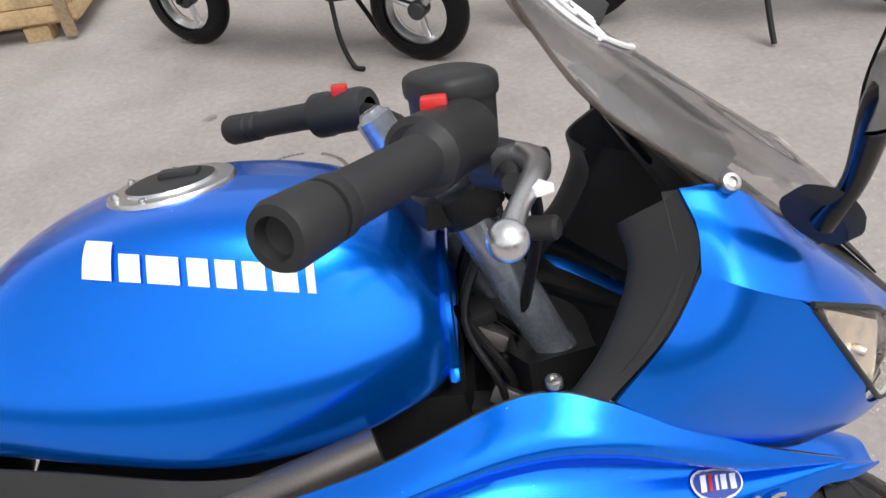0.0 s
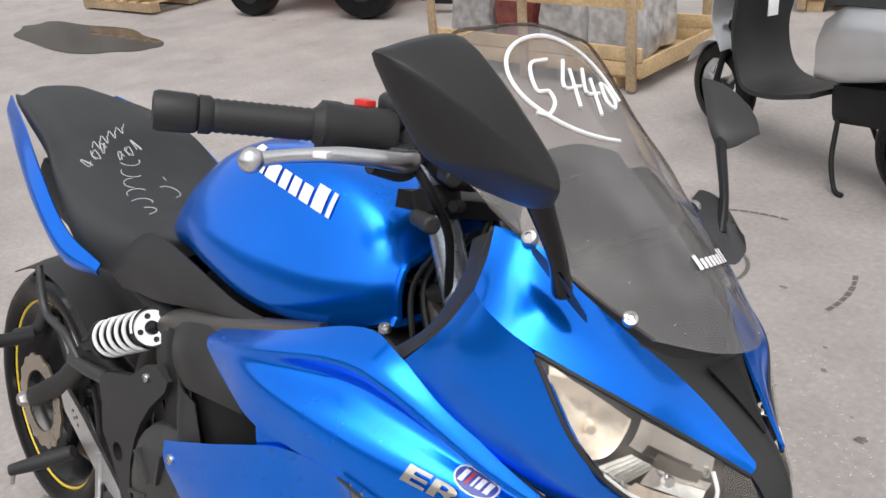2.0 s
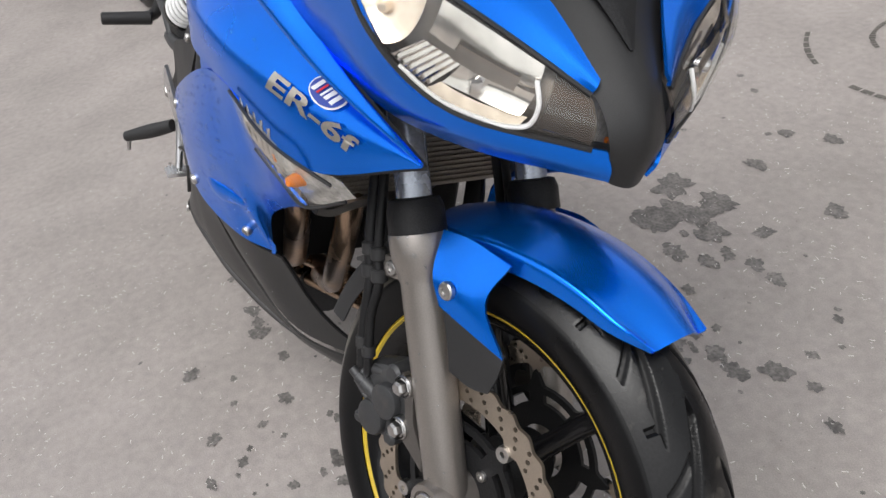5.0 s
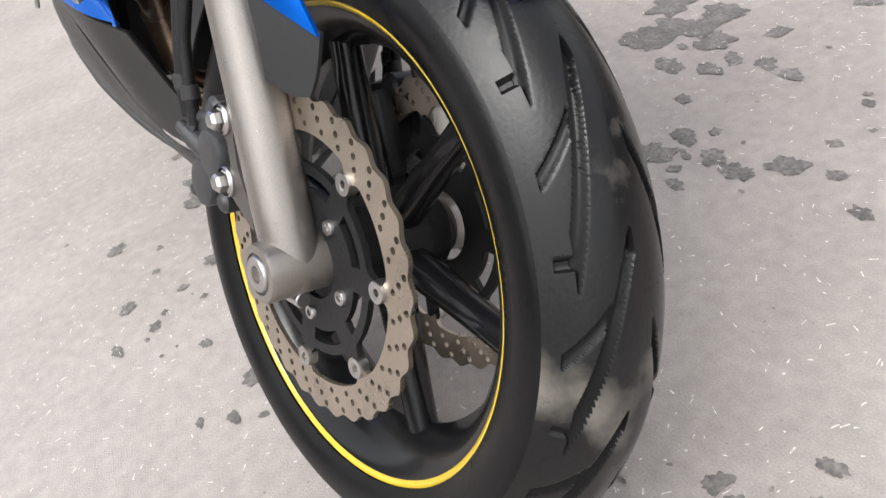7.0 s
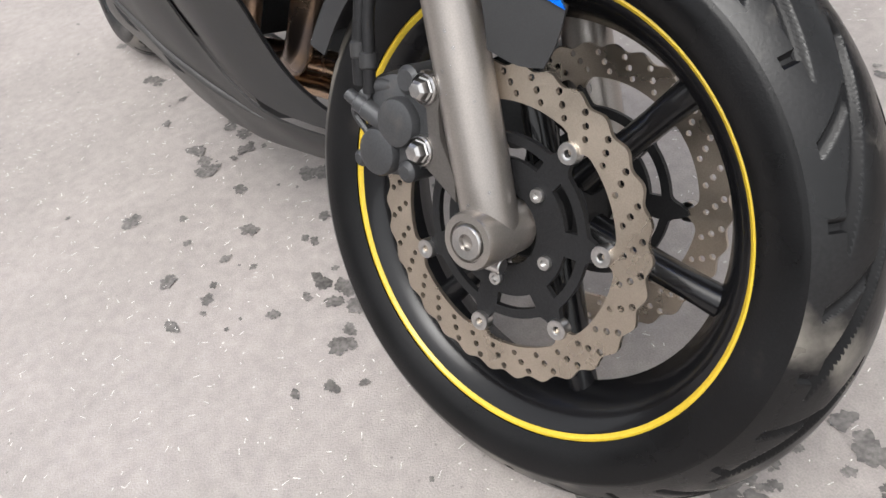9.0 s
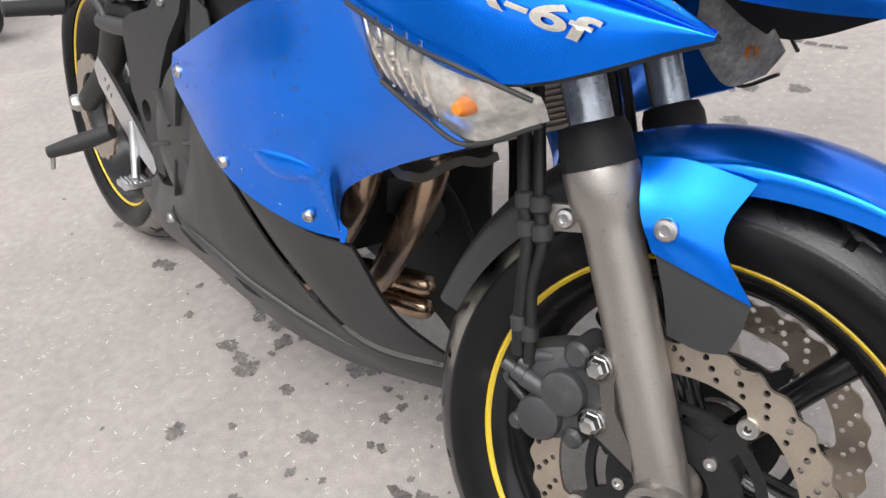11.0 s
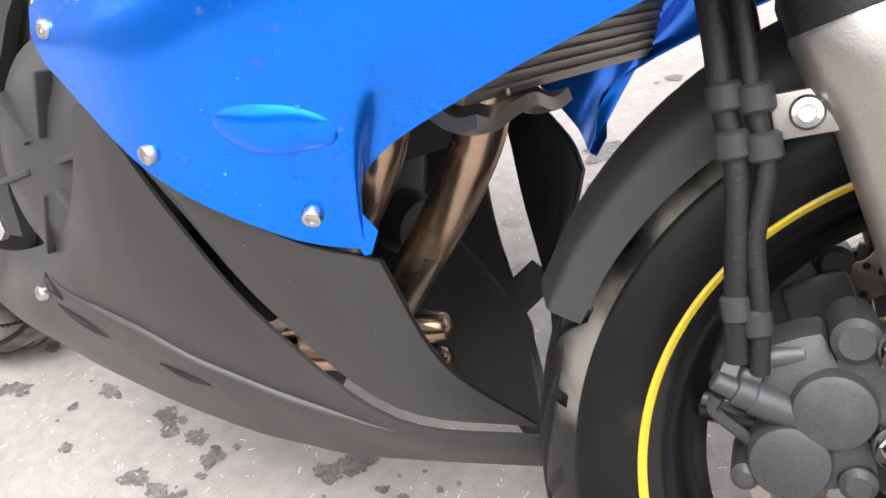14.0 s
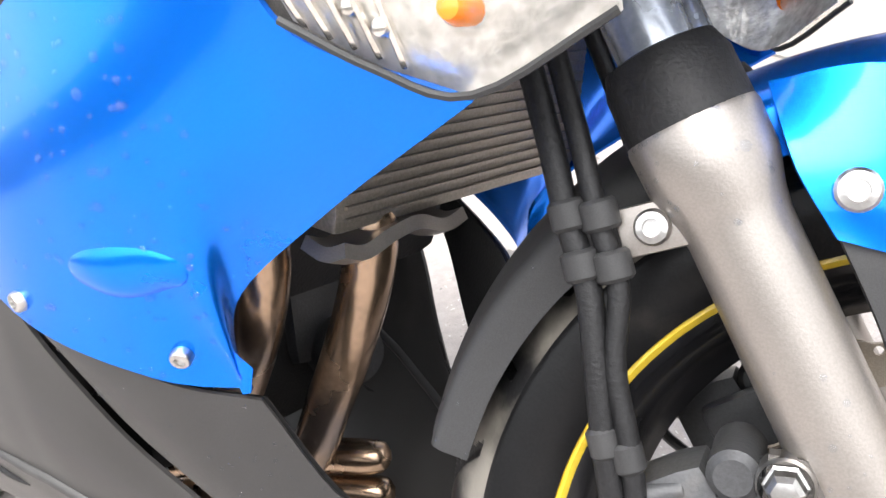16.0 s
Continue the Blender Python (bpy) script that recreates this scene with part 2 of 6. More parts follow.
def tube(bm, pts, r, seg=10, n=6, closed=False):
    """A round hose or pipe along a smooth line; r may be a list along the points."""
    line = catmull(pts, n, closed)
    rs = [r] * len(line) if not isinstance(r, (list, tuple)) else [v[0] for v in catmull([(q, 0, 0) for q in r], n)]
    rows, prev = [], None
    for i, p in enumerate(line):
        a, b = line[max(i - 1, 0)], line[min(i + 1, len(line) - 1)]
        d = (b - a).normalized()
        if prev is None:
            x, y, _ = frame_of(d)
        else:
            x = (prev - d * prev.dot(d)).normalized()
            y = d.cross(x)
        prev = x
        rows.append([p + (x * math.cos(2 * math.pi * k / seg) + y * math.sin(2 * math.pi * k / seg)) * rs[i] for k in range(seg)])
    vs, _ = grid(bm, rows, closed, True)
    if not closed:
        bm.faces.new(vs[0][::-1])
        bm.faces.new(vs[-1])
    return bm


def block(bm, c, size, m=None, bevel=0.003, taper=1.0):
    """A box with eased edges; taper narrows its top."""
    own = bmesh.new()
    bmesh.ops.create_cube(own, size=1.0)
    for v in own.verts:
        k = taper if v.co.z > 0 else 1.0
        v.co = Vector((v.co.x * size[0] * k, v.co.y * size[1] * k, v.co.z * size[2]))
    if bevel:
        bmesh.ops.bevel(own, geom=own.edges[:], offset=min(bevel, 0.45 * min(size)), segments=2, profile=0.6, affect="EDGES")
    mm = Matrix.Translation(c) @ (m.to_4x4() if m is not None else Matrix())
    return joined(bm, own, mm)


def plate(bm, outline, thick, m, holes=(), bevel=0.0):
    """A flat sheet cut to an outline with holes, lying in m's xy plane, thick along its z."""
    own = bmesh.new()
    edges = []
    for loop in (outline, *holes):
        vs = [own.verts.new((p[0], p[1], 0)) for p in loop]
        edges += [own.edges.new((vs[i - 1], vs[i])) for i in range(len(vs))]
    bmesh.ops.triangle_fill(own, use_beauty=True, use_dissolve=False, edges=edges)
    faces = own.faces[:]
    bmesh.ops.recalc_face_normals(own, faces=faces)
    ext = bmesh.ops.extrude_face_region(own, geom=faces)
    for v in ext["geom"]:
        if isinstance(v, bmesh.types.BMVert):
            v.co.z += thick
    bmesh.ops.recalc_face_normals(own, faces=own.faces)
    return joined(bm, own, m)


def ring(r, n, cx=0.0, cy=0.0, start=0.0):
    return [(cx + r * math.cos(start + 2 * math.pi * k / n), cy + r * math.sin(start + 2 * math.pi * k / n)) for k in range(n)]


def part(name, bm, mat, parent, label="", sharp=38, smooth=True, recalc=True):
    """Links a bmesh as one mesh object under a thing or a part."""
    if recalc:
        bmesh.ops.recalc_face_normals(bm, faces=bm.faces)
    me = bpy.data.meshes.new(name)
    bm.to_mesh(me)
    bm.free()
    if smooth:
        me.polygons.foreach_set("use_smooth", [True] * len(me.polygons))
        me.set_sharp_from_angle(angle=radians(sharp))
    me.materials.append(mat)
    ob = new(name, me)
    ob.parent = parent
    if label:
        tagged(ob, label)
    return ob


def thing(name, label, category, m=None, group="", kind=""):
    ob = new(name)
    ob.matrix_basis = m or Matrix()
    return tagged(ob, label, category, group, kind)


def structure(name, bm, mat, label, category, smooth=False):
    return tagged(part(name, bm, mat, None, label, smooth=smooth), label, category, kind="structure")


def V(x, y, z):
    return Vector((x, y, z))


def SP(x, y, z):
    """A point of the steered front end, from the front wheel's centre, in the machine's frame."""
    return WHEEL + STEER @ V(x, y, z)


def SD(x, y, z):
    return STEER @ V(x, y, z)


def mirrored(rows, c=0.0):
    return [[(x, 2 * c - y, z) for x, y, z in r] for r in rows]


def writing(text, size, m, mat, name, parent, depth=0.0006, label="", bold=0.0, align="LEFT"):
    """Flat lettering in the built-in font, as a mesh."""
    cu = bpy.data.curves.new(name, "FONT")
    cu.body, cu.size, cu.extrude, cu.offset, cu.align_x = text, size, depth, bold, align
    tmp = bpy.data.objects.new("tmp_text", cu)
    me = bpy.data.meshes.new_from_object(tmp)
    bpy.data.objects.remove(tmp)
    me.transform(m)
    me.name = name
    me.materials.clear()
    me.materials.append(mat)
    ob = new(name, me)
    ob.parent = parent
    if label:
        tagged(ob, label)
    return ob


def basis(o, right, up):
    """A pose whose x runs along right and y along up."""
    x = Vector(right).normalized()
    z = x.cross(Vector(up)).normalized()
    y = z.cross(x)
    return Matrix(((x.x, y.x, z.x, o[0]), (x.y, y.y, z.y, o[1]), (x.z, y.z, z.z, o[2]), (0, 0, 0, 1)))


def screw(parent, p, d, r=0.0075, mat=STEEL, name="screw"):
    """A domed socket screw with its recess."""
    bm = bmesh.new()
    lathe(bm, [(0, -0.004), (r, -0.004), (r, 0.0012), (r * 0.85, 0.003), (r * 0.5, 0.0036), (r * 0.46, 0.0012), (0, 0.001)], p, d, 18)
    return part(name, bm, mat, parent)


# ---- the ground ----
def ground_material():
    """Worn pale concrete: sand grain, pale flecks, damp blots and broad stains."""
    m = bpy.data.materials.new("worn_concrete")
    m.use_nodes = True
    n, l = m.node_tree.nodes, m.node_tree.links
    b = n["Principled BSDF"]
    tc = n.new("ShaderNodeTexCoord")
    def tex(kind, scale, detail=5.0, rough=0.55):
        t = n.new(kind)
        t.inputs["Scale"].default_value = scale
        if kind == "ShaderNodeTexNoise":
            t.inputs["Detail"].default_value, t.inputs["Roughness"].default_value = detail, rough
        l.new(tc.outputs["Object"], t.inputs["Vector"])
        return t
    def rng(s, a, c, lo=0.0, hi=1.0):
        r = n.new("ShaderNodeMapRange")
        for i, v in enumerate((a, c, lo, hi)):
            r.inputs[i + 1].default_value = v
        l.new(s, r.inputs[0])
        return r.outputs[0]
    def mix(f, a, c, mode="MIX"):
        x = n.new("ShaderNodeMix")
        x.data_type, x.blend_type = "RGBA", mode
        for i, v in ((0, f), (6, a), (7, c)):
            if isinstance(v, (float, int)):
                x.inputs[i].default_value = v
            elif isinstance(v, tuple):
                x.inputs[i].default_value = (*v, 1)
            else:
                l.new(v, x.inputs[i])
        return x.outputs[2]
    def mul(a, c):
        x = n.new("ShaderNodeMath")
        x.operation = "MULTIPLY"
        l.new(a, x.inputs[0])
        l.new(c, x.inputs[1])
        return x.outputs[0]
    broad, mid, fine, sand = tex("ShaderNodeTexNoise", 0.35, 6), tex("ShaderNodeTexNoise", 3.0, 8), tex("ShaderNodeTexNoise", 45, 6), tex("ShaderNodeTexNoise", 420, 3)
    c = mix(rng(broad.outputs[0], 0.35, 0.65), (0.325, 0.294, 0.277), (0.405, 0.368, 0.350))
    c = mix(rng(mid.outputs[0], 0.35, 0.7), c, mix(1.0, c, (0.8, 0.8, 0.8), "MULTIPLY"))
    c = mix(rng(fine.outputs[0], 0.3, 0.7), mix(1.0, c, (0.88, 0.88, 0.88), "MULTIPLY"), mix(1.0, c, (1.1, 1.1, 1.1), "MULTIPLY"))
    c = mix(rng(sand.outputs[0], 0.3, 0.7), mix(1.0, c, (0.86, 0.86, 0.86), "MULTIPLY"), mix(1.0, c, (1.12, 1.12, 1.12), "MULTIPLY"))
    fleck = tex("ShaderNodeTexVoronoi", 34)
    c = mix(mul(rng(fleck.outputs["Distance"], 0.09, 0.05), rng(fine.outputs[0], 0.52, 0.58)), c, (0.60, 0.58, 0.56))
    pit = tex("ShaderNodeTexVoronoi", 55)
    c = mix(mul(rng(pit.outputs["Distance"], 0.12, 0.06), rng(mid.outputs[0], 0.5, 0.62)), c, (0.15, 0.14, 0.13))
    warp = n.new("ShaderNodeVectorMath")
    warp.operation = "MULTIPLY_ADD"
    wob = tex("ShaderNodeTexNoise", 40, 4)
    l.new(wob.outputs["Color"], warp.inputs[0])
    warp.inputs[1].default_value = (0.05, 0.05, 0.0)
    l.new(tc.outputs["Object"], warp.inputs[2])
    blot = n.new("ShaderNodeTexVoronoi")
    blot.inputs["Scale"].default_value = 11.0
    l.new(warp.outputs[0], blot.inputs["Vector"])
    area = tex("ShaderNodeTexNoise", 1.1, 3)
    pick = n.new("ShaderNodeSeparateColor")
    l.new(blot.outputs["Color"], pick.inputs[0])
    keep = mul(rng(pick.outputs[0], 0.50, 0.56), rng(pick.outputs[1], 0.0, 1.0, 0.55, 1.0))
    wet = mul(rng(blot.outputs["Distance"], 0.29, 0.24), mul(keep, rng(area.outputs[0], 0.60, 0.64)))
    c = mix(mul(wet, rng(fine.outputs[0], 0.15, 0.5, 0.45, 0.85)), c, (0.07, 0.064, 0.06))
    stain = tex("ShaderNodeTexNoise", 0.8, 9, 0.62)
    c = mix(rng(stain.outputs[0], 0.60, 0.72, 0.0, 0.45), c, (0.13, 0.12, 0.11))
    l.new(c, b.inputs["Base Color"])
    l.new(rng(wet, 0, 1, 0.82, 0.45), b.inputs["Roughness"])
    bp = n.new("ShaderNodeBump")
    bp.inputs["Strength"].default_value, bp.inputs["Distance"].default_value = 0.5, 0.003
    l.new(sand.outputs[0], bp.inputs["Height"])
    l.new(bp.outputs[0], b.inputs["Normal"])
    return m


CONCRETE = ground_material()
bm = bmesh.new()
xs = [-2000, -200, -40, *[-12 + k for k in range(25)], 40, 200, 2000]
grid(bm, [[(x, y, 0.0) for y in xs] for x in xs])
structure("ground", bm, CONCRETE, "worn pale concrete yard with damp blots", "ground")

# ---- the motorcycle ----
BIKE = pose(0, 0, 0, -LEAN, 0, 0)
bike = thing("motorcycle", "blue sport touring motorcycle leaning on its side stand", "motorcycle", BIKE)


def tyre(centre, axle, fwd, R, half, bead, parent, seg=1000, fine=176):
    """A road tyre with cut chevron grooves."""
    axle, fwd = Vector(axle).normalized(), Vector(fwd)
    fwd = (fwd - axle * fwd.dot(axle)).normalized()
    up = axle.cross(fwd)
    prof = []
    for k in range(fine + 1):
        u = -1 + 2 * k / fine
        a = abs(u)
        if a < 0.72:
            y = a / 0.72 * half * 0.985
            r = R - (R - bead) * 0.52 * (a / 0.72) ** 2.3
        else:
            q = (a - 0.72) / 0.28
            y = half * (0.985 + 0.05 * math.sin(q * math.pi * 0.8) - 0.16 * q * q)
            r = R - (R - bead) * (0.52 + 0.48 * q)
        prof.append((math.copysign(y, u), r, a))
    rows, deep = [], []
    period = 2 * math.pi / 14
    wrap_t = lambda x: (x + period / 2) % period - period / 2
    arc, reach = half / 0.72, period * 1.15
    def cut(off, wide, deepest):
        return deepest * min(1.0, max(0.0, (wide - off) / 0.0022))
    for i in range(seg):
        t = 2 * math.pi * i / seg
        dirn = fwd * math.cos(t) + up * math.sin(t)
        row = []
        for y, r, a in prof:
            ph = t + (0 if y > 0 else period / 2)
            d = 0.0
            if 0.08 < a <= 0.50:     # long sweep from the shoulder towards the crown
                q = a / 0.50
                slope = reach * 1.5 * q ** 0.5 / 0.50 / arc * R
                d = cut(abs(wrap_t(ph + reach * q ** 1.5)) * R / math.sqrt(1 + slope * slope), 0.0046, 0.0060)
            if 0.47 < a < 0.61:      # hooked end of the sweep
                d = max(d, cut(abs(wrap_t(ph + reach)) * R, 0.0050, 0.0050))
            if 0.30 < a < 0.60:      # short sipe between two sweeps
                q = a / 0.60
                slope = reach * 0.5 / 0.60 / arc * R
                d = max(d, cut(abs(wrap_t(ph + reach * (0.55 + 0.5 * q) + period * 0.5)) * R / math.sqrt(1 + slope * slope), 0.0042, 0.0042))
            row.append(Vector(centre) + axle * y + dirn * (r - d))
            deep.append(d > 0.0012 or a > 0.70)
        rows.append(row)
    own = bmesh.new()
    grid(own, rows, True, False)
    ob = part("tyre", own, RUBBER, parent, "worn black road tyre with cut grooves", sharp=32)
    ob.data.materials.append(TREAD)
    for p in ob.data.polygons:
        p.material_index = 0 if sum(deep[v] for v in p.vertices) > 1 else 1
    return ob


def wheel(name, centre, axle, fwd, R, half, parent, spokes=6, turn=0.3, light=False):
    """A cast wheel: rim with yellow stripes, spokes, hub and tyre. axle points to the right side."""
    axle = Vector(axle).normalized()
    c = Vector(centre)
    bead = 0.222
    own = bmesh.new()
    w = half * 0.80
    lathe(own, [(0.226, -w), (0.230, -w + 0.004), (0.222, -w + 0.008), (0.205, -w + 0.02), (0.198, -0.012), (0.192, 0.0), (0.198, 0.012), (0.205, w - 0.02), (0.222, w - 0.008), (0.230, w - 0.004),
                (0.226, w), (0.212, w - 0.002), (0.196, w - 0.018), (0.186, 0.012), (0.180, 0.0), (0.186, -0.012), (0.196, -w + 0.018), (0.212, -w + 0.002), (0.226, -w)], c, axle, 96)
    rim = part(name, own, GLOSSBLACK, parent, "black cast alloy wheel with yellow rim stripes")
    fw = Vector(fwd)
    fw = (fw - axle * fw.dot(axle)).normalized()
    up = axle.cross(fw)
    for k in range(spokes):
        a = turn + 2 * math.pi * k / spokes
        d, s = fw * math.cos(a) + up * math.sin(a), -fw * math.sin(a) + up * math.cos(a)
        own = bmesh.new()
        rows = []
        for q in range(7):
            u = q / 6
            rad = 0.035 + (0.193 - 0.035) * u
            hw, hd = 0.017 - 0.007 * u + 0.006 * u ** 4, 0.021 - 0.006 * u
            rows.append([c + d * rad + s * (hw * math.cos(e)) + axle * (hd * math.sin(e)) for e in [2 * math.pi * (j + 0.5) / 10 for j in range(10)]])
        grid(own, rows, False, True)
        part("spoke", own, GLOSSBLACK, rim)
    own = bmesh.new()
    lathe(own, [(0.02, -0.055), (0.034, -0.055), (0.038, -0.05), (0.038, -0.025), (0.05, -0.018), (0.05, 0.018), (0.038, 0.025), (0.038, 0.05), (0.034, 0.055), (0.02, 0.055)], c, axle, 36)
    part("hub", own, MATTBLACK, rim)
    for s in (-1, 1):
        own = bmesh.new()
        lathe(own, [(0.2225, s * (w + 0.0012)), (0.2195, s * (w + 0.0018)), (0.2165, s * (w - 0.0005)), (0.2150, s * (w - 0.004))], c, axle, 128)
        part("rim_stripe", own, YELLOW, rim, "yellow reflective rim tape")
    tyre(c, axle, fw, R, half, bead, rim)
    return rim


FA = SD(0, -1, 0)
front = wheel("front_wheel", WHEEL, FA, SD(1, 0, 0), 0.304, 0.064, bike, 6, -0.09)


def brake_disc(parent, side):
    """A floating petal disc: drilled wavy ring, dark carrier, buttons and hub bolts."""
    own = bmesh.new()
    n_p, seg = 30, 360
    outer = []
    for k in range(seg):
        a = 2 * math.pi * k / seg
        outer.append(((0.1475 + 0.0024 * math.cos(n_p * a)) * math.cos(a), (0.1475 + 0.0024 * math.cos(n_p * a)) * math.sin(a)))
    inner = []
    for k in range(160):
        a = 2 * math.pi * k / 160
        lug = max(0, math.cos(7 * (a - 0.168))) ** 8
        r = 0.1165 - 0.014 * lug
        inner.append((r * math.cos(a), r * math.sin(a)))
    holes = []
    for k in range(n_p):
        for dr, da, r in ((0.1235, 0.00, 0.0030), (0.1320, 0.055, 0.0033), (0.1405, 0.11, 0.0033)):
            a = 2 * math.pi * k / n_p + da
            holes.append(ring(r, 8, dr * math.cos(a), dr * math.sin(a)))
    y = 0.076 * side
    m = basis(WHEEL + FA * y, SD(1, 0, 0), SD(0, 0, 1))
    plate(own, outer, 0.0045, m, [inner, *holes])
    d = part("brake_disc", own, DISC, parent, "drilled petal brake disc with brown tint")
    own = bmesh.new()
    out = []
    for k in range(160):
        a = 2 * math.pi * k / 160
        lug = max(0, math.cos(7 * (a - 0.168))) ** 6
        r = 0.088 + 0.021 * lug
        out.append((r * math.cos(a), r * math.sin(a)))
    slots = []
    for k in range(7):
        a0 = 0.168 + 2 * math.pi * (k + 0.5) / 7
        s1 = [(0.079 * math.cos(a0 + t), 0.079 * math.sin(a0 + t)) for t in [(-0.30 + 0.60 * j / 7) for j in range(8)]]
        s2 = [(0.066 * math.cos(a0 + t), 0.066 * math.sin(a0 + t)) for t in [(0.28 - 0.56 * j / 7) for j in range(8)]]
        slots.append(s1 + s2)
    plate(own, out, 0.006, basis(WHEEL + FA * (y - 0.002 * side), SD(1, 0, 0), SD(0, 0, 1)), [ring(0.036, 30), *slots])
    part("disc_carrier", own, MATTBLACK, d, "black disc carrier")
    for k in range(7):
        a = 0.168 + 2 * math.pi * k / 7
        p = WHEEL + STEER @ V(0.104 * math.cos(a), 0, 0.104 * math.sin(a)) + FA * (y + 0.004 * side)
        own = bmesh.new()
        lathe(own, [(0.0035, -0.006), (0.0035, 0.0035), (0.0060, 0.0045), (0.0095, 0.0040), (0.0100, 0.0015), (0.0100, -0.006)], p, FA * side, 22)
        part("disc_button", own, STEEL, d)
    for k in range(5):
        a = 0.49 + 2 * math.pi * k / 5
        p = WHEEL + STEER @ V(0.052 * math.cos(a + 0.5), 0, 0.052 * math.sin(a + 0.5)) + FA * (y + 0.003 * side)
        own = bmesh.new()
        lathe(own, [(0, 0.002), (0.0032, 0.002), (0.0034, 0.005), (0.0062, 0.005), (0.0068, 0.004), (0.0068, -0.004)], p, FA * side, 18)
        part("disc_bolt", own, STEEL, d)
    return d


for s in (1, -1):
    brake_disc(front, s)

# fork legs, axle, caliper, hoses
for s, tag in ((-1, "right"), (1, "left")):
    own = bmesh.new()
    base = V(0.004, s * 0.099, -0.004)
    foot = SP(*base)
    d = SD(*RAKE)
    def at(k, base=base):
        return SP(*(base + RAKE * k))
    lathe(own, [(0, -0.020), (0.014, -0.018), (0.022, -0.008), (0.0255, 0.012), (0.0262, 0.06), (0.0265, 0.26), (0.0285, 0.272), (0.0335, 0.290), (0.0345, 0.315), (0.0335, 0.318), (0.022, 0.318), (0, 0.318)], foot, d, 36)
    leg = part("fork_leg", own, FORKGREY, bike, "bronze-grey lower fork leg")
    own = bmesh.new()
    lathe(own, [(0.0335, 0.317), (0.0330, 0.345), (0.029, 0.356), (0.0215, 0.358)], foot, d, 32)
    part("dust_seal", own, MATTBLACK, leg)
    own = bmesh.new()
    lathe(own, [(0.0205, 0.30), (0.0205, 0.86), (0.016, 0.862), (0.012, 0.868), (0, 0.868)], foot, d, 32)
    part("fork_tube", own, TUBESTEEL, leg, "chromed fork tube")
    own = bmesh.new()
    p = SP(0.0, s * 0.095, 0.0)
    o = SD(0, s, 0)
    lathe(own, [(0.02, -0.03), (0.0265, -0.028), (0.0270, 0.034), (0.0255, 0.038), (0.019, 0.0385), (0.0185, 0.035), (0.0, 0.035)], p, o, 32)
    part("axle_boss", own, FORKGREY, leg)
    own = bmesh.new()
    lathe(own, [(0.0075, 0.030), (0.0078, 0.040), (0.0150, 0.0405), (0.0165, 0.0385), (0.0165, 0.030)], p, o, 24)
    lathe(own, [(0.0, 0.031), (0.0078, 0.031), (0.0078, 0.036)], p, o, 6)
    part("axle_bolt", own, STEEL, leg, "bright axle bolt with hex socket")
    own = bmesh.new()
    cyl(own, SP(-0.012, s * 0.100, -0.030), SP(0.02, s * 0.100, -0.026), 0.0075, None, 14, 0.001)
    part("pinch_bolt", own, STEEL, leg)
    # caliper bracket and caliper
    own = bmesh.new()
    outline = [(-0.086, 0.046), (-0.066, 0.042), (-0.028, 0.024), (-0.034, 0.046), (-0.056, 0.074), (-0.063, 0.100), (-0.062, 0.124), (-0.088, 0.126), (-0.091, 0.100), (-0.076, 0.095), (-0.069, 0.071), (-0.086, 0.065)]
    plate(own, outline, 0.010, basis(SP(0, s * (0.111 if s < 0 else 0.101), 0), SD(1, 0, 0), SD(0, 0, 1)))
    part("caliper_bracket", own, FRAMEGREY, leg)
    cal = bmesh.new()
    fr = STEER
    ang = Matrix.Rotation(radians(-27), 3, "Y")
    block(cal, SP(-0.122, s * 0.092, 0.062), (0.056, 0.046, 0.098), fr @ ang, 0.016)
    caliper = part("brake_caliper", cal, CASTGREY, bike, "black cast two-piston brake caliper")
    own = bmesh.new()
    block(own, SP(-0.100, s * 0.062, 0.062), (0.050, 0.020, 0.090), fr @ ang, 0.008)
    part("inner_half", own, CASTGREY, caliper)
    own = bmesh.new()
    block(own, SP(-0.092, s * 0.106, 0.086), (0.040, 0.014, 0.066), fr @ Matrix.Rotation(radians(-5), 3, "Y"), 0.006)
    part("caliper_mount", own, CASTGREY, caliper)
    for cx, cz in ((-0.110, 0.070), (-0.129, 0.035)):
        own = bmesh.new()
        lathe(own, [(0.0235, -0.02), (0.0235, 0.006), (0.0218, 0.0095), (0.018, 0.011), (0.0, 0.0112)], SP(cx, s * 0.113, cz), o, 30)
        part("piston_cap", own, CASTGREY, caliper)
    for cx, cz, r in ((-0.104, 0.112, 0.0135), (-0.152, 0.020, 0.0085), (-0.092, 0.028, 0.0105)):
        own = bmesh.new()
        cyl(own, SP(cx, s * 0.07, cz), SP(cx, s * 0.122, cz), r * 1.05, r, 18, 0.004)
        part("pin_boss", own, CASTGREY, caliper)
    own = bmesh.new()
    cyl(own, SP(-0.128, s * 0.112, 0.062), SP(-0.154, s * 0.116, 0.070), 0.0105, 0.0105, 16, 0.001)
    cyl(own, SP(-0.152, s * 0.116, 0.0695), SP(-0.164, s * 0.118, 0.0735), 0.0092, 0.0092, 16, 0.001)
    cyl(own, SP(-0.163, s * 0.118, 0.073), SP(-0.176, s * 0.120, 0.078), 0.0068, 0.0062, 14, 0.001)
    part("hose_union", own, CASTGREY, caliper)
    own = bmesh.new()
    cyl(own, SP(-0.162, s * 0.116, 0.083), SP(-0.150, s * 0.114, 0.080), 0.0050, None, 12, 0.001)
    cyl(own, SP(-0.128, s * 0.108, 0.098), SP(-0.150, s * 0.110, 0.092), 0.0072, None, 12, 0.001)
    part("bleed_nipple", own, CASTGREY, caliper)
    own = bmesh.new()
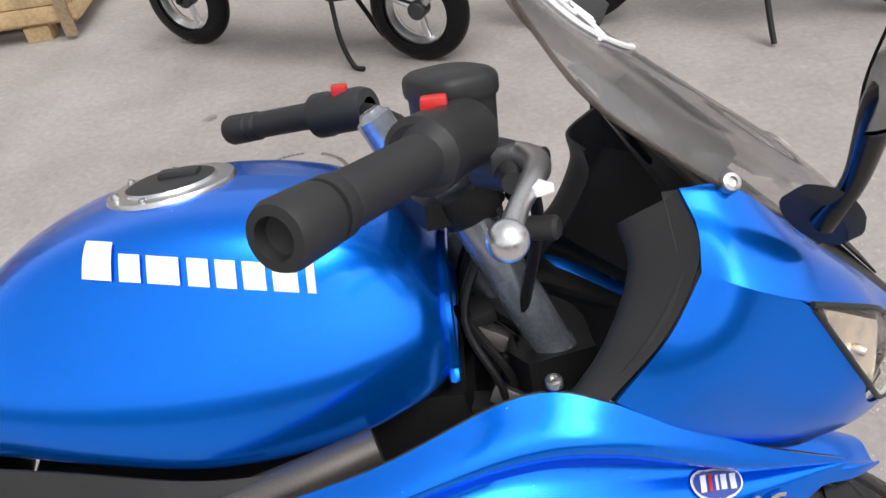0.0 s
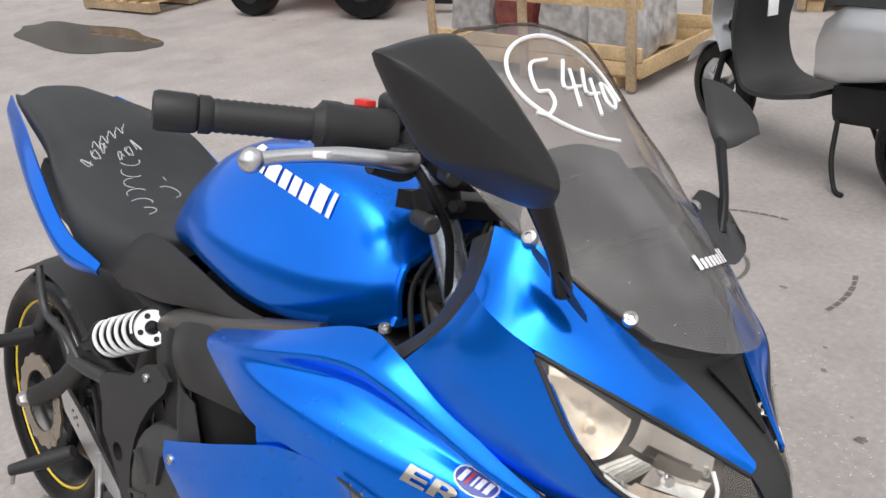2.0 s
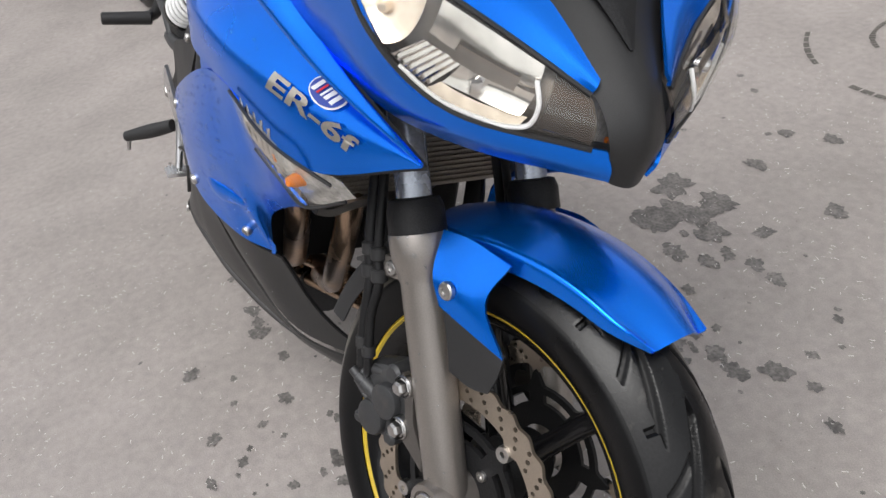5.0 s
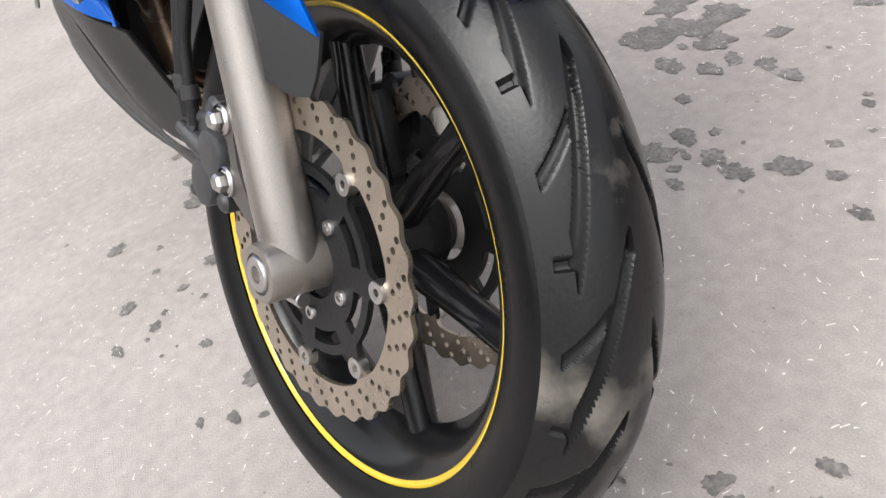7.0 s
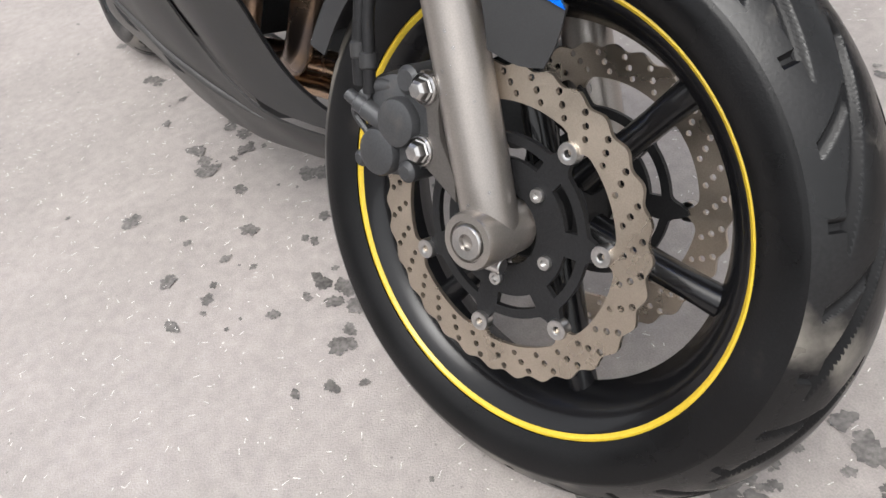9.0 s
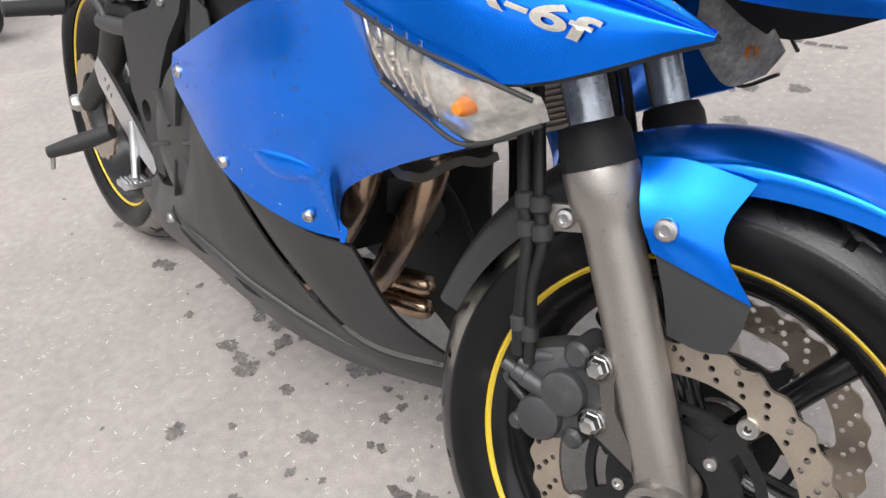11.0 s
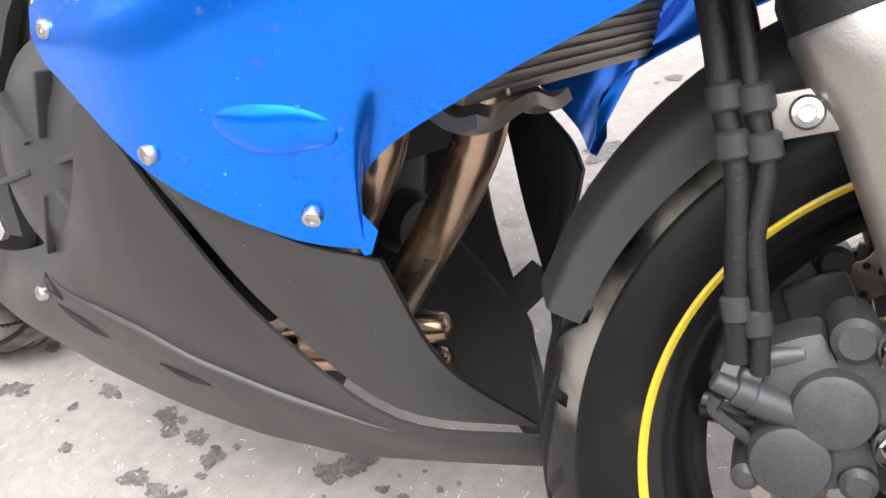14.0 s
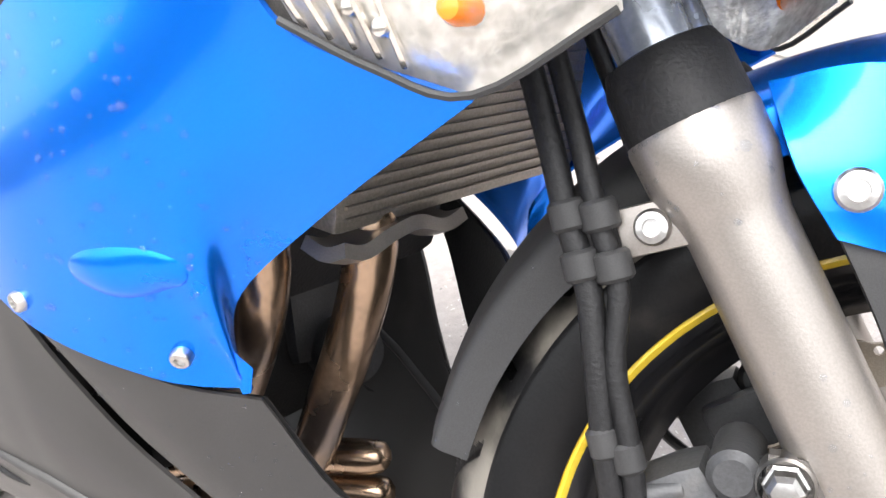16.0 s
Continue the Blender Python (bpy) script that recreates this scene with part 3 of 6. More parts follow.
    tube(own, [SP(-0.172, s * 0.112, 0.066), SP(-0.174, s * 0.108, 0.055), SP(-0.160, s * 0.106, 0.044), SP(-0.145, s * 0.104, 0.034)], 0.0042, 8)
    part("hose_guide", own, CASTGREY, caliper)
    for cz, cx in ((0.112, -0.080), (0.056, -0.075)):
        own = bmesh.new()
        lathe(own, [(0, 0.014), (0.0065, 0.013), (0.0090, 0.010), (0.0096, 0.003), (0.0112, 0.002), (0.0115, -0.004), (0.0115, -0.012)], SP(cx, s * 0.122, cz), o, 6)
        lathe(own, [(0.0128, 0.0035), (0.0140, 0.0015), (0.0140, -0.012)], SP(cx, s * 0.122, cz), o, 24)
        part("caliper_bolt", own, STEEL, caliper, sharp=25)
    for k in (0, 1):
        own = bmesh.new()
        off = 0.016 * k
        tube(own, [SP(-0.164 + off * .8, s * 0.116, 0.090 - off * 0.3), SP(-0.168 + off * .8, s * 0.118, 0.122), SP(-0.172 + off * .6, s * 0.117, 0.162), SP(-0.177 + off, s * 0.114, 0.203), SP(-0.187 + off, s * 0.113, 0.235), SP(-0.200 + off, s * 0.108, 0.285), SP(-0.225 + off, s * 0.095, 0.36), SP(-0.28 + off, s * 0.07, 0.50)], 0.0072 - 0.0012 * k, 12)
        part("brake_hose", own, MATTBLACK, bike, "black rubber brake hose")
    for x, y, z, r in ((-0.180, 0.114, 0.214, .0105), (-0.164, 0.113, 0.214, .0105), (-0.187, 0.113, 0.240, .0105), (-0.171, 0.113, 0.240, .0105), (-0.168, 0.118, 0.122, .0088), (-0.156, 0.117, 0.115, .0088)):
        own = bmesh.new()
        cyl(own, SP(x + .002, s * y, z - 0.008), SP(x - .002, s * y, z + 0.008), r, None, 14, 0.002)
        part("hose_clip", own, PLASTIC, bike)

# front mudguard
def guard_rows(a0, a1, n, r0, r1, w0, w1, drop0, drop1, flare=0.0):
    rows = []
    for k in range(n):
        u = k / (n - 1)
        a = radians(a0 + (a1 - a0) * u)
        f = u ** 0.45
        r, w, dp = r0 + (r1 - r0) * u, w0 + (w1 - w0) * f, drop0 + (drop1 - drop0) * f
        r += flare * (1 - u) ** 2
        row = []
        for y, e in ((-w, -dp), (-w * 1.02, -dp * 0.45), (-w * 0.82, -0.010), (-w * 0.35, 0.002), (0, 0.005), (w * 0.35, 0.002), (w * 0.82, -0.010), (w * 1.02, -dp * 0.45), (w, -dp)):
            row.append(SP((r + e) * math.cos(a), y, (r + e) * math.sin(a)))
        rows.append(row)
    return rows


mud = part("front_mudguard", loft(guard_rows(60, 118, 9, 0.334, 0.328, 0.046, 0.082, 0.012, 0.052, 0.0), 5, 0.003), BLUE, bike, "glossy blue front mudguard")
own = loft(guard_rows(115, 162.5, 6, 0.326, 0.318, 0.082, 0.072, 0.056, 0.040), 5, 0.003)
part("rear_guard", own, PLASTIC, mud, "matt black rear section of mudguard")
for s in (-1, 1):
    rows = [[SP(-0.092, s * 0.096, 0.304), SP(-0.050, s * 0.094, 0.310), SP(0.004, s * 0.088, 0.304)],
            [SP(-0.078, s * 0.115, 0.262), SP(-0.038, s * 0.110, 0.256), SP(-0.008, s * 0.101, 0.255)],
            [SP(-0.060, s * 0.114, 0.229), SP(-0.015, s * 0.104, 0.216), SP(0.027, s * 0.094, 0.204)]]
    part("side_stay", loft(rows, 5, 0.004), BLUE, mud, "blue mudguard stay beside the fork")
    rows = [[SP(-0.060, s * 0.110, 0.232), SP(-0.015, s * 0.100, 0.219), SP(0.026, s * 0.091, 0.207)],
            [SP(-0.042, s * 0.108, 0.190), SP(-0.008, s * 0.100, 0.180), SP(0.024, s * 0.092, 0.178)],
            [SP(-0.032, s * 0.106, 0.158), SP(-0.004, s * 0.100, 0.152), SP(0.018, s * 0.094, 0.155)]]
    part("stay_flap", loft(rows, 5, 0.004), PLASTIC, mud, "black lower flap of mudguard stay")
    screw(mud, SP(-0.052, s * 0.116, 0.252), SD(0, s, 0), 0.0105)
    own = bmesh.new()
    block(own, SP(-0.135, s * 0.108, 0.236), (0.055, 0.008, 0.026), STEER @ Matrix.Rotation(radians(-14), 3, "Y"), 0.003)
    part("guard_bracket", own, FORKGREY, mud)
    screw(mud, SP(-0.144, s * 0.114, 0.234), SD(0, s, 0), 0.0095)


# ---- bodywork; the right half is drawn and mirrored ----
def both(name, rows, mat, label="", n=6, thick=0.0035, c=0.006, parent=None):
    a = part(name, loft(rows, n, thick), mat, parent or bike, label)
    b = part(name, loft(mirrored(rows, c), n, thick), mat, parent or bike, label)
    return a, b


brow = [[(-.150, -.170, 1.030), (-.109, -.160, 1.024), (-.062, -.140, .985), (-.015, -.098, .940), (.043, -.054, .888), (.100, -.028, .833)],
        [(-.141, -.187, 1.002), (-.108, -.188, .992), (-.056, -.176, .964), (.004, -.128, .920), (.052, -.072, .874), (.102, -.031, .828)],
        [(-.142, -.200, .970), (-.110, -.212, .958), (-.060, -.202, .936), (.015, -.150, .899), (.055, -.085, .857), (.100, -.033, .822)]]
both("upper_cowl", brow, BLUE, "glossy blue upper cowl over the headlight")
cheek = [[(-.142, -.200, .970), (-.110, -.212, .958), (-.060, -.203, .932), (-.012, -.190, .864), (.014, -.155, .806), (.064, -.099, .785), (.118, -.022, .777)],
         [(-.170, -.207, .922), (-.135, -.218, .898), (-.090, -.203, .862), (-.040, -.180, .812), (.002, -.146, .780), (.056, -.094, .766), (.122, -.018, .762)],
         [(-.215, -.213, .872), (-.170, -.203, .835), (-.115, -.182, .800), (-.062, -.155, .768), (-.014, -.128, .756), (.042, -.084, .749), (.116, -.014, .748)]]
both("cowl_cheek", cheek, BLUE, "glossy blue cowl cheek below the headlight")
wing = [[(-.574, -.200, .785), (-.420, -.220, .838), (-.290, -.205, .882), (-.213, -.211, .868), (-.100, -.180, .795), (.008, -.140, .735)],
        [(-.588, -.212, .772), (-.430, -.243, .818), (-.300, -.238, .846), (-.220, -.232, .838), (-.110, -.190, .778), (.008, -.139, .733)],
        [(-.585, -.218, .760), (-.440, -.246, .798), (-.315, -.215, .812), (-.230, -.195, .800), (-.115, -.165, .760), (.008, -.138, .732)],
        [(-.560, -.224, .750), (-.450, -.252, .772), (-.340, -.254, .776), (-.240, -.232, .760), (-.125, -.188, .740), (.008, -.138, .731)],
        [(-.520, -.235, .742), (-.430, -.252, .722), (-.345, -.246, .716), (-.262, -.234, .706), (-.136, -.197, .673), (.008, -.137, .729)]]
wings = both("side_fairing", wing, BLUE, "glossy blue side fairing with a pressed scoop")
lower = [[(-.655, -.240, .592), (-.530, -.250, .645), (-.445, -.252, .682), (-.392, -.250, .703), (-.350, -.246, .713), (-.316, -.244, .716), (-.288, -.240, .714), (-.262, -.236, .707)],
         [(-.645, -.247, .572), (-.520, -.256, .572), (-.440, -.250, .575), (-.394, -.240, .577), (-.358, -.230, .585), (-.322, -.221, .601), (-.286, -.215, .622), (-.254, -.218, .649)],
         [(-.635, -.246, .552), (-.525, -.243, .483), (-.445, -.205, .443), (-.4065, -.1645, .4275), (-.4025, -.1630, .4320), (-.390, -.168, .490), (-.294, -.172, .551), (-.174, -.186, .609)]]
lowers = both("lower_fairing", lower, BLUE, "blue lower fairing panel", 9)
infill = [[(-.432, -.240, .742), (-.365, -.237, .735)], [(-.430, -.243, .712), (-.362, -.239, .715)], [(-.426, -.244, .690), (-.360, -.239, .70)]]
both("fairing_infill", infill, BLUE, "blue fairing edge beside the duct")
shin = [[(-.592, -.236, .526), (-.558, -.236, .502), (-.522, -.234, .476), (-.442, -.196, .436), (-.400, -.153, .415)],
        [(-.586, -.235, .516), (-.545, -.228, .474), (-.503, -.210, .424), (-.430, -.163, .352), (-.390, -.095, .310)],
        [(-.580, -.234, .505), (-.533, -.217, .446), (-.485, -.183, .366), (-.415, -.125, .278), (-.350, -.016, .228)]]
both("shin_panel", shin, BELLY, "dark grey plastic panel below the fairing", c=0.0)
def pan_rows(gap):
    """The belly pan; gap moves its front edge back from the shin panel."""
    g = lambda x, y, z: (x - gap, y, z - gap * .6)
    return [[(-1.02, -.140, .300), (-.860, -.190, .345), (-.760, -.208, .378), (-.700, -.222, .405), (-.655, -.230, .460), (-.626, -.235, .520), g(-.590, -.235, .508), g(-.543, -.218, .438), g(-.495, -.180, .350), g(-.420, -.121, .262), (-.346 - gap * .5, -.014, .219 - gap * .3)],
            [(-1.06, -.155, .258), (-.880, -.195, .272), (-.765, -.212, .320), (-.705, -.217, .335), (-.660, -.218, .348), (-.625, -.216, .352), (-.590, -.208, .340), (-.548, -.188, .315), (-.500, -.158, .282), (-.422, -.100, .232), (-.344, -.010, .200)],
            [(-1.09, -.130, .220), (-.890, -.135, .197), (-.775, -.128, .186), (-.710, -.124, .183), (-.665, -.120, .182), (-.630, -.116, .181), (-.595, -.110, .180), (-.555, -.100, .180), (-.508, -.088, .180), (-.430, -.055, .184), (-.350, -.002, .180)]]


pans = [part("belly_pan", loft(rows, 6, 0.0035), BELLY, bike, "scuffed dark grey belly pan") for rows in (pan_rows(0.0), mirrored(pan_rows(0.030)))]

inset = lambda rows, dx, dy, dz: [[(x + dx, y + dy, z + dz) for x, y, z in r] for r in rows]
both("cowl_liner", inset([brow[0], brow[2]], -.012, .008, -.004), PLASTIC, "black inner face of the cowl", thick=0.001)
both("cheek_liner", inset(cheek, -.010, .009, .002), PLASTIC, "", thick=0.001)
both("shin_liner", inset(shin, -.002, .006, 0), MATTBLACK, "black inner face of the shin panel", thick=0.001, c=0.0)
both("fairing_liner", inset(wing, 0, .008, -.003), PLASTIC, "black inner face of the fairing", thick=0.001)

from mathutils.bvhtree import BVHTree


def skin_tree(ob):
    return BVHTree.FromPolygons([v.co for v in ob.data.vertices], [list(p.vertices) for p in ob.data.polygons])


for s, skin in ((1, skin_tree(pans[0])), (-1, skin_tree(pans[1]))):
    def laid(line):
        return [skin.find_nearest(p + V(0, -.02 * s, 0))[0] for p in catmull([V(x, y * s, z) for x, y, z in line], 4)]
    own = bmesh.new()
    ridge = laid([(-.745, -.205, .349), (-.690, -.215, .325), (-.620, -.205, .298), (-.545, -.175, .270), (-.485, -.145, .250), (-.425, -.105, .240)])
    tube(own, ridge, [0.001 + 0.0055 * min(1, k / 6, (len(ridge) - 1 - k) / 4) for k in range(len(ridge))], 10, 2)
    part("pan_ridge", own, BELLY, bike, "moulded ridge along the belly pan")
    for slit in ([(-.762, -.21, .355), (-.750, -.21, .338), (-.740, -.21, .322)], [(-.760, -.20, .312), (-.735, -.20, .288), (-.712, -.20, .268)], [(-.66, -.203, .235), (-.63, -.196, .230), (-.60, -.189, .226)]):
        own = bmesh.new()
        line = laid(slit)
        tube(own, line, [0.0008 + 0.0034 * math.sin(math.pi * k / (len(line) - 1)) for k in range(len(line))], 8, 2)
        part("pan_slit", own, MATTBLACK, bike, "dark slit in the belly pan")

def blister(target, c, fwd, upw, rx, ry, high):
    """A pressed oval swelling lying on a panel."""
    tree = skin_tree(target)
    c, fwd, upw = V(*c), V(*fwd).normalized(), V(*upw).normalized()
    own, rings = bmesh.new(), []
    for k in range(13):
        q = 1 - k / 12.5
        row = []
        for j in range(40):
            a = 2 * math.pi * j / 40
            p, nor, _, _ = tree.find_nearest(c + fwd * (rx * q * math.cos(a)) + upw * (ry * q * math.sin(a)) + V(.01, -.02, 0))
            nor = nor if nor.y < 0 else -nor
            row.append(p + nor * (high * (1 - q ** 2.6) - .0008 * (k == 0)))
        rings.append(row)
    vs, _ = grid(own, rings, False, True)
    own.faces.new(vs[-1])
    return part("pressed_blister", own, BLUE, target, "oval swelling pressed into the panel", sharp=80)


blister(lowers[0], (-.416, -.230, .510), (.93, .30, -.12), (.05, -.05, 1), .048, .021, .0065)

# nose between the lamps, headlights, screen
nose_r = [(-.012, -.100, .938), (.040, -.062, .870), (.097, -.031, .821), (.121, -.024, .785), (.113, -.016, .748)]
nose_c = [(.030, .004, .915), (.075, .004, .868), (.122, .004, .817), (.132, .004, .780), (.122, .004, .743)]
nose_m = [(.012, -.052, .918), (.058, -.032, .868), (.112, -.015, .819), (.128, -.011, .782), (.119, -.008, .745)]
flip = lambda r: [(x, 0.008 - y, z) for x, y, z in r]
part("nose_panel", loft([nose_r, nose_m, nose_c, flip(nose_m), flip(nose_r)], 5, 0.0035), PLASTIC, bike, "matt black nose panel between the headlights")
part("nose_intake", loft([[(.036, -.034, .913), (.041, .004, .915), (.036, .042, .913)], [(.066, -.013, .882), (.070, .004, .883), (.066, .021, .882)], [(.093, .002, .853), (.0935, .004, .853), (.093, .006, .853)]], 4, 0.002), MATTBLACK, bike, "dark wedge-shaped intake below the screen")
for s in (1, -1):
    mir = (lambda r: r) if s == 1 else (lambda r: [(x, 0.012 - y, z) for x, y, z in r])
    top = [(-.058, -.2035, .934), (.014, -.151, .897), (.056, -.086, .856), (.099, -.034, .820)]
    mid = [(-.052, -.205, .926), (.018, -.172, .857), (.064, -.114, .817), (.116, -.033, .798)]
    low = [(-.056, -.2035, .929), (-.006, -.186, .851), (.040, -.129, .794), (.111, -.033, .777)]
    lens = part("headlight", loft([mir(top), mir(mid), mir(low)], 7, 0.002), CLEAR, bike, "clear headlight lens with bright reflectors")
    fine = [catmull(r, 10) for r in (top, mid, low)]
    def inside(u, v, depth):
        """A place behind the lens: u along it, v from its upper to its lower edge."""
        k = min(29.999, max(0, u * 30))
        i = int(k)
        p0, p1, p2 = [r[i].lerp(r[i + 1], k - i) for r in fine]
        q = p0 * ((1 - v) * (1 - 2 * v)) + p1 * (4 * v * (1 - v)) + p2 * (v * (2 * v - 1))
        q = q + V(-.72, .62, .05) * depth
        return V(*mir([tuple(q)])[0])
    def patch(u0, u1, v0, v1, nu, nv, deep, name, mat, smooth, label=""):
        own = bmesh.new()
        grid(own, [[inside(u0 + (u1 - u0) * i / nu, v0 + (v1 - v0) * j / nv, deep(i / nu, j / nv)) for j in range(nv + 1)] for i in range(nu + 1)])
        return part(name, own, mat, lens, label, smooth=smooth)
    patch(.02, .99, .04, .96, 24, 8, lambda a, c: .006 + .022 * math.sin(math.pi * min(1, max(0, a))) ** .6, "lamp_backing", LAMPBACK, True, "dim brownish backing of the headlight")
    patch(.05, .37, .10, .90, 26, 14, lambda a, c: .0035 + .014 * (1 - min(1, ((a - .62) / .6) ** 2 + ((c - .5) / .62) ** 2)) + .0007 * (int(a * 26) % 2), "turn_bowl", BOWL, True, "pale peach turn lamp bowl with fine flutes")
    patch(.415, .80, .05, .36, 7, 3, lambda a, c: .004 + .012 * c + .006 * a * (1 - a), "upper_reflector", REFLECTOR, True, "bright stepped reflector")
    patch(.415, .56, .40, .93, 12, 1, lambda a, c: .006 + .002 * (int(a * 12.01) % 2) + .006 * a, "side_reflector", REFLECTOR, False, "ribbed bright reflector")
    patch(.56, .80, .36, .70, 8, 5, lambda a, c: .008 + .014 * (1 - min(1, ((a - .4) / .7) ** 2 + ((c - .5) / .7) ** 2)), "beam_bowl", REFLECTOR, True, "faceted main beam bowl")
    patch(.56, .82, .74, .93, 6, 2, lambda a, c: .005 + .010 * (1 - c), "lower_reflector", BOWL, True)
    patch(.52, .74, .24, .40, 3, 2, lambda a, c: .003 + .004 * c, "beam_hood", LAMPBACK, True, "grey hood over the main bulb")
    own = bmesh.new()
    lathe(own, [(0.0, 0.000), (0.005, -0.001), (0.007, -0.006), (0.007, -0.018), (0, -0.018)], inside(.64, .50, .006), V(.72, -.62 * s, -.05), 16)
    part("bulb_shield", own, CHROME, lens)
    own = bmesh.new()
    lathe(own, [(0.0, 0.000), (0.004, -0.001), (0.006, -0.006), (0.006, -0.018), (0, -0.018)], inside(.26, .52, .006), V(.72, -.62 * s, -.05), 16)
    part("bulb", own, BOWL, lens, "pale turn bulb")
    own = bmesh.new()
    tube(own, [inside(u, v, .0035) for u, v in ((.46, .95), (.62, .95), (.76, .94), (.815, .90), (.835, .75), (.825, .45), (.79, .20))], 0.0022, 8)
    part("lens_rib", own, WHITEPAINT, lens, "white rib framing the reflector")
    own = bmesh.new()
    tube(own, [mir([p])[0] for p in top], 0.0026, 6, 7)
    tube(own, [mir([p])[0] for p in low], 0.0026, 6, 7)
    part("lens_seal", own, PLASTIC, lens, "black seal round the lens")
    patch(.845, .99, .02, .98, 8, 8, lambda a, c: .0028, "smoked_end", SMOKELENS, True, "smoked inner end of the lens")

scr = [[(.002, -.092, .942), (.046, -.052, .936), (.064, .004, .934)],
       [(-.082, -.146, 1.000), (-.030, -.090, 1.000), (-.010, .004, 1.006)],
       [(-.158, -.186, 1.060), (-.122, -.112, 1.068), (-.100, .004, 1.076)],
       [(-.222, -.186, 1.118), (-.205, -.115, 1.138), (-.188, .004, 1.146)],
       [(-.270, -.138, 1.200), (-.270, -.075, 1.218), (-.268, .004, 1.226)]]
rows = [r + [(x, 0.008 - y, z) for x, y, z in reversed(r[:-1])] for r in scr]
screen = part("windscreen", loft(rows, 8, 0.0025), SCREEN, bike, "smoked windscreen with hand-written white marks")
own = bmesh.new()
edge = [r[0] for r in rows] + [(rows[-1][k]) for k in (1, 2, 3)] + [r[-1] for r in reversed(rows)]
tube(own, edge, 0.0022, 6, 8)
part("screen_edge", own, SMOKELENS, screen)
for p, d in (((-.109, -.166, 1.028), (0.2, -0.85, 0.5)), ((-.021, -.104, .960), (0.45, -0.6, 0.6)), ((-.109, .176, 1.028), (0.2, 0.85, 0.5)), ((-.021, .114, .960), (0.45, 0.6, 0.6))):
    screw(screen, p, d, 0.0085)


screen_tree = BVHTree.FromPolygons([v.co for v in screen.data.vertices], [list(p.vertices) for p in screen.data.polygons])


def on_screen(y, z):
    """The place on the screen's outer skin at this width and height."""
    x = float(np.interp(z, (.934, 1.006, 1.076, 1.146, 1.226), (.064, -.010, -.100, -.188, -.268))) - .03 * (y / .19) ** 2
    p = screen_tree.find_nearest(V(x + .01, y, z + .01))[0]
    return p + V(.0014, 0, .0014)


def stroke(pts, r, name, parent, mat=CHALK):
    own = bmesh.new()
    tube(own, [on_screen(y, z) for y, z in pts], r, 6, 5)
    return part(name, own, mat, parent, "white hand-drawn marker stroke")


ring_pts = [(.022 + .108 * math.cos(a) + .012 * math.sin(a), 1.162 + .050 * math.sin(a) - .012 * math.cos(a)) for a in [radians(x) for x in range(-80, -361, -20)]]
stroke([(y, z) for y, z in ring_pts], 0.0026, "marker_ring", screen)
for glyph in ([(-.012, 1.189), (-.045, 1.184), (-.058, 1.160), (-.040, 1.158), (-.042, 1.147), (-.062, 1.138), (-.078, 1.140)],
              [(.022, 1.189), (-.008, 1.162), (.028, 1.163)], [(.026, 1.180), (-.002, 1.142)],
              [(.062, 1.182), (.034, 1.157), (.070, 1.157)], [(.070, 1.172), (.034, 1.135)],
              [(.096, 1.168), (.080, 1.150), (.090, 1.142), (.110, 1.150), (.108, 1.164), (.096, 1.168)]):
    stroke([(y, z) for y, z in glyph], 0.0024, "marker_digit", screen)
for k in range(8):
    own = bmesh.new()
    y0 = -.012 + .0112 * k
    h = .017 if k in (0, 6, 7) else .012
    cols = [[on_screen(y0 + .0085 * i / 2, 1.000 + h * .7 * j / 2) + V(.0008, 0, .0008) for j in range(3)] for i in range(3)]
    grid(own, cols)
    part("name_block", own, WHITEPAINT, screen, recalc=False)

# dark inner dash skirt along the cowl, instruments
skirt = [[(-.150, -.168, 1.026), (-.141, -.193, .985), (-.169, -.203, .925), (-.220, -.209, .872)],
         [(-.194, -.150, 1.000), (-.190, -.165, .962), (-.218, -.178, .902), (-.266, -.196, .856)],
         [(-.180, -.115, .985), (-.175, -.130, .948), (-.205, -.145, .888), (-.235, -.165, .842)]]
both("dash_skirt", skirt, PLASTIC, "matt black inner cowl trim", c=0.004)
own = bmesh.new()
block(own, (-.125, .004, 1.035), (0.075, 0.20, 0.085), Matrix.Rotation(radians(-38), 3, "Y"), 0.02, 0.8)
dash = part("instrument_panel", own, PLASTIC, bike, "black instrument housing")
own = bmesh.new()
block(own, (-.168, .004, 1.048), (0.006, 0.17, 0.060), Matrix.Rotation(radians(-38), 3, "Y"), 0.003)
part("dial_glass", own, GLOSSBLACK, dash)
own = bmesh.new()
rows2 = [[(-.10, -.11, .99), (-.08, .004, 1.0), (-.10, .118, .99)], [(-.19, -.10, 1.085), (-.185, .004, 1.10), (-.19, .108, 1.085)]]
part("dash_hood", loft(rows2, 6, 0.004), PLASTIC, dash)

base_rows = [[(-.012, -.094, .930), (.026, .004, .905), (-.012, .102, .930)], [(-.060, -.118, .958), (-.040, .004, .950), (-.060, .126, .958)], [(-.125, -.150, 1.004), (-.110, .004, 1.000), (-.125, .158, 1.004)]]
part("screen_shelf", loft(base_rows, 5, 0.003), PLASTIC, dash, "black shelf below the screen")

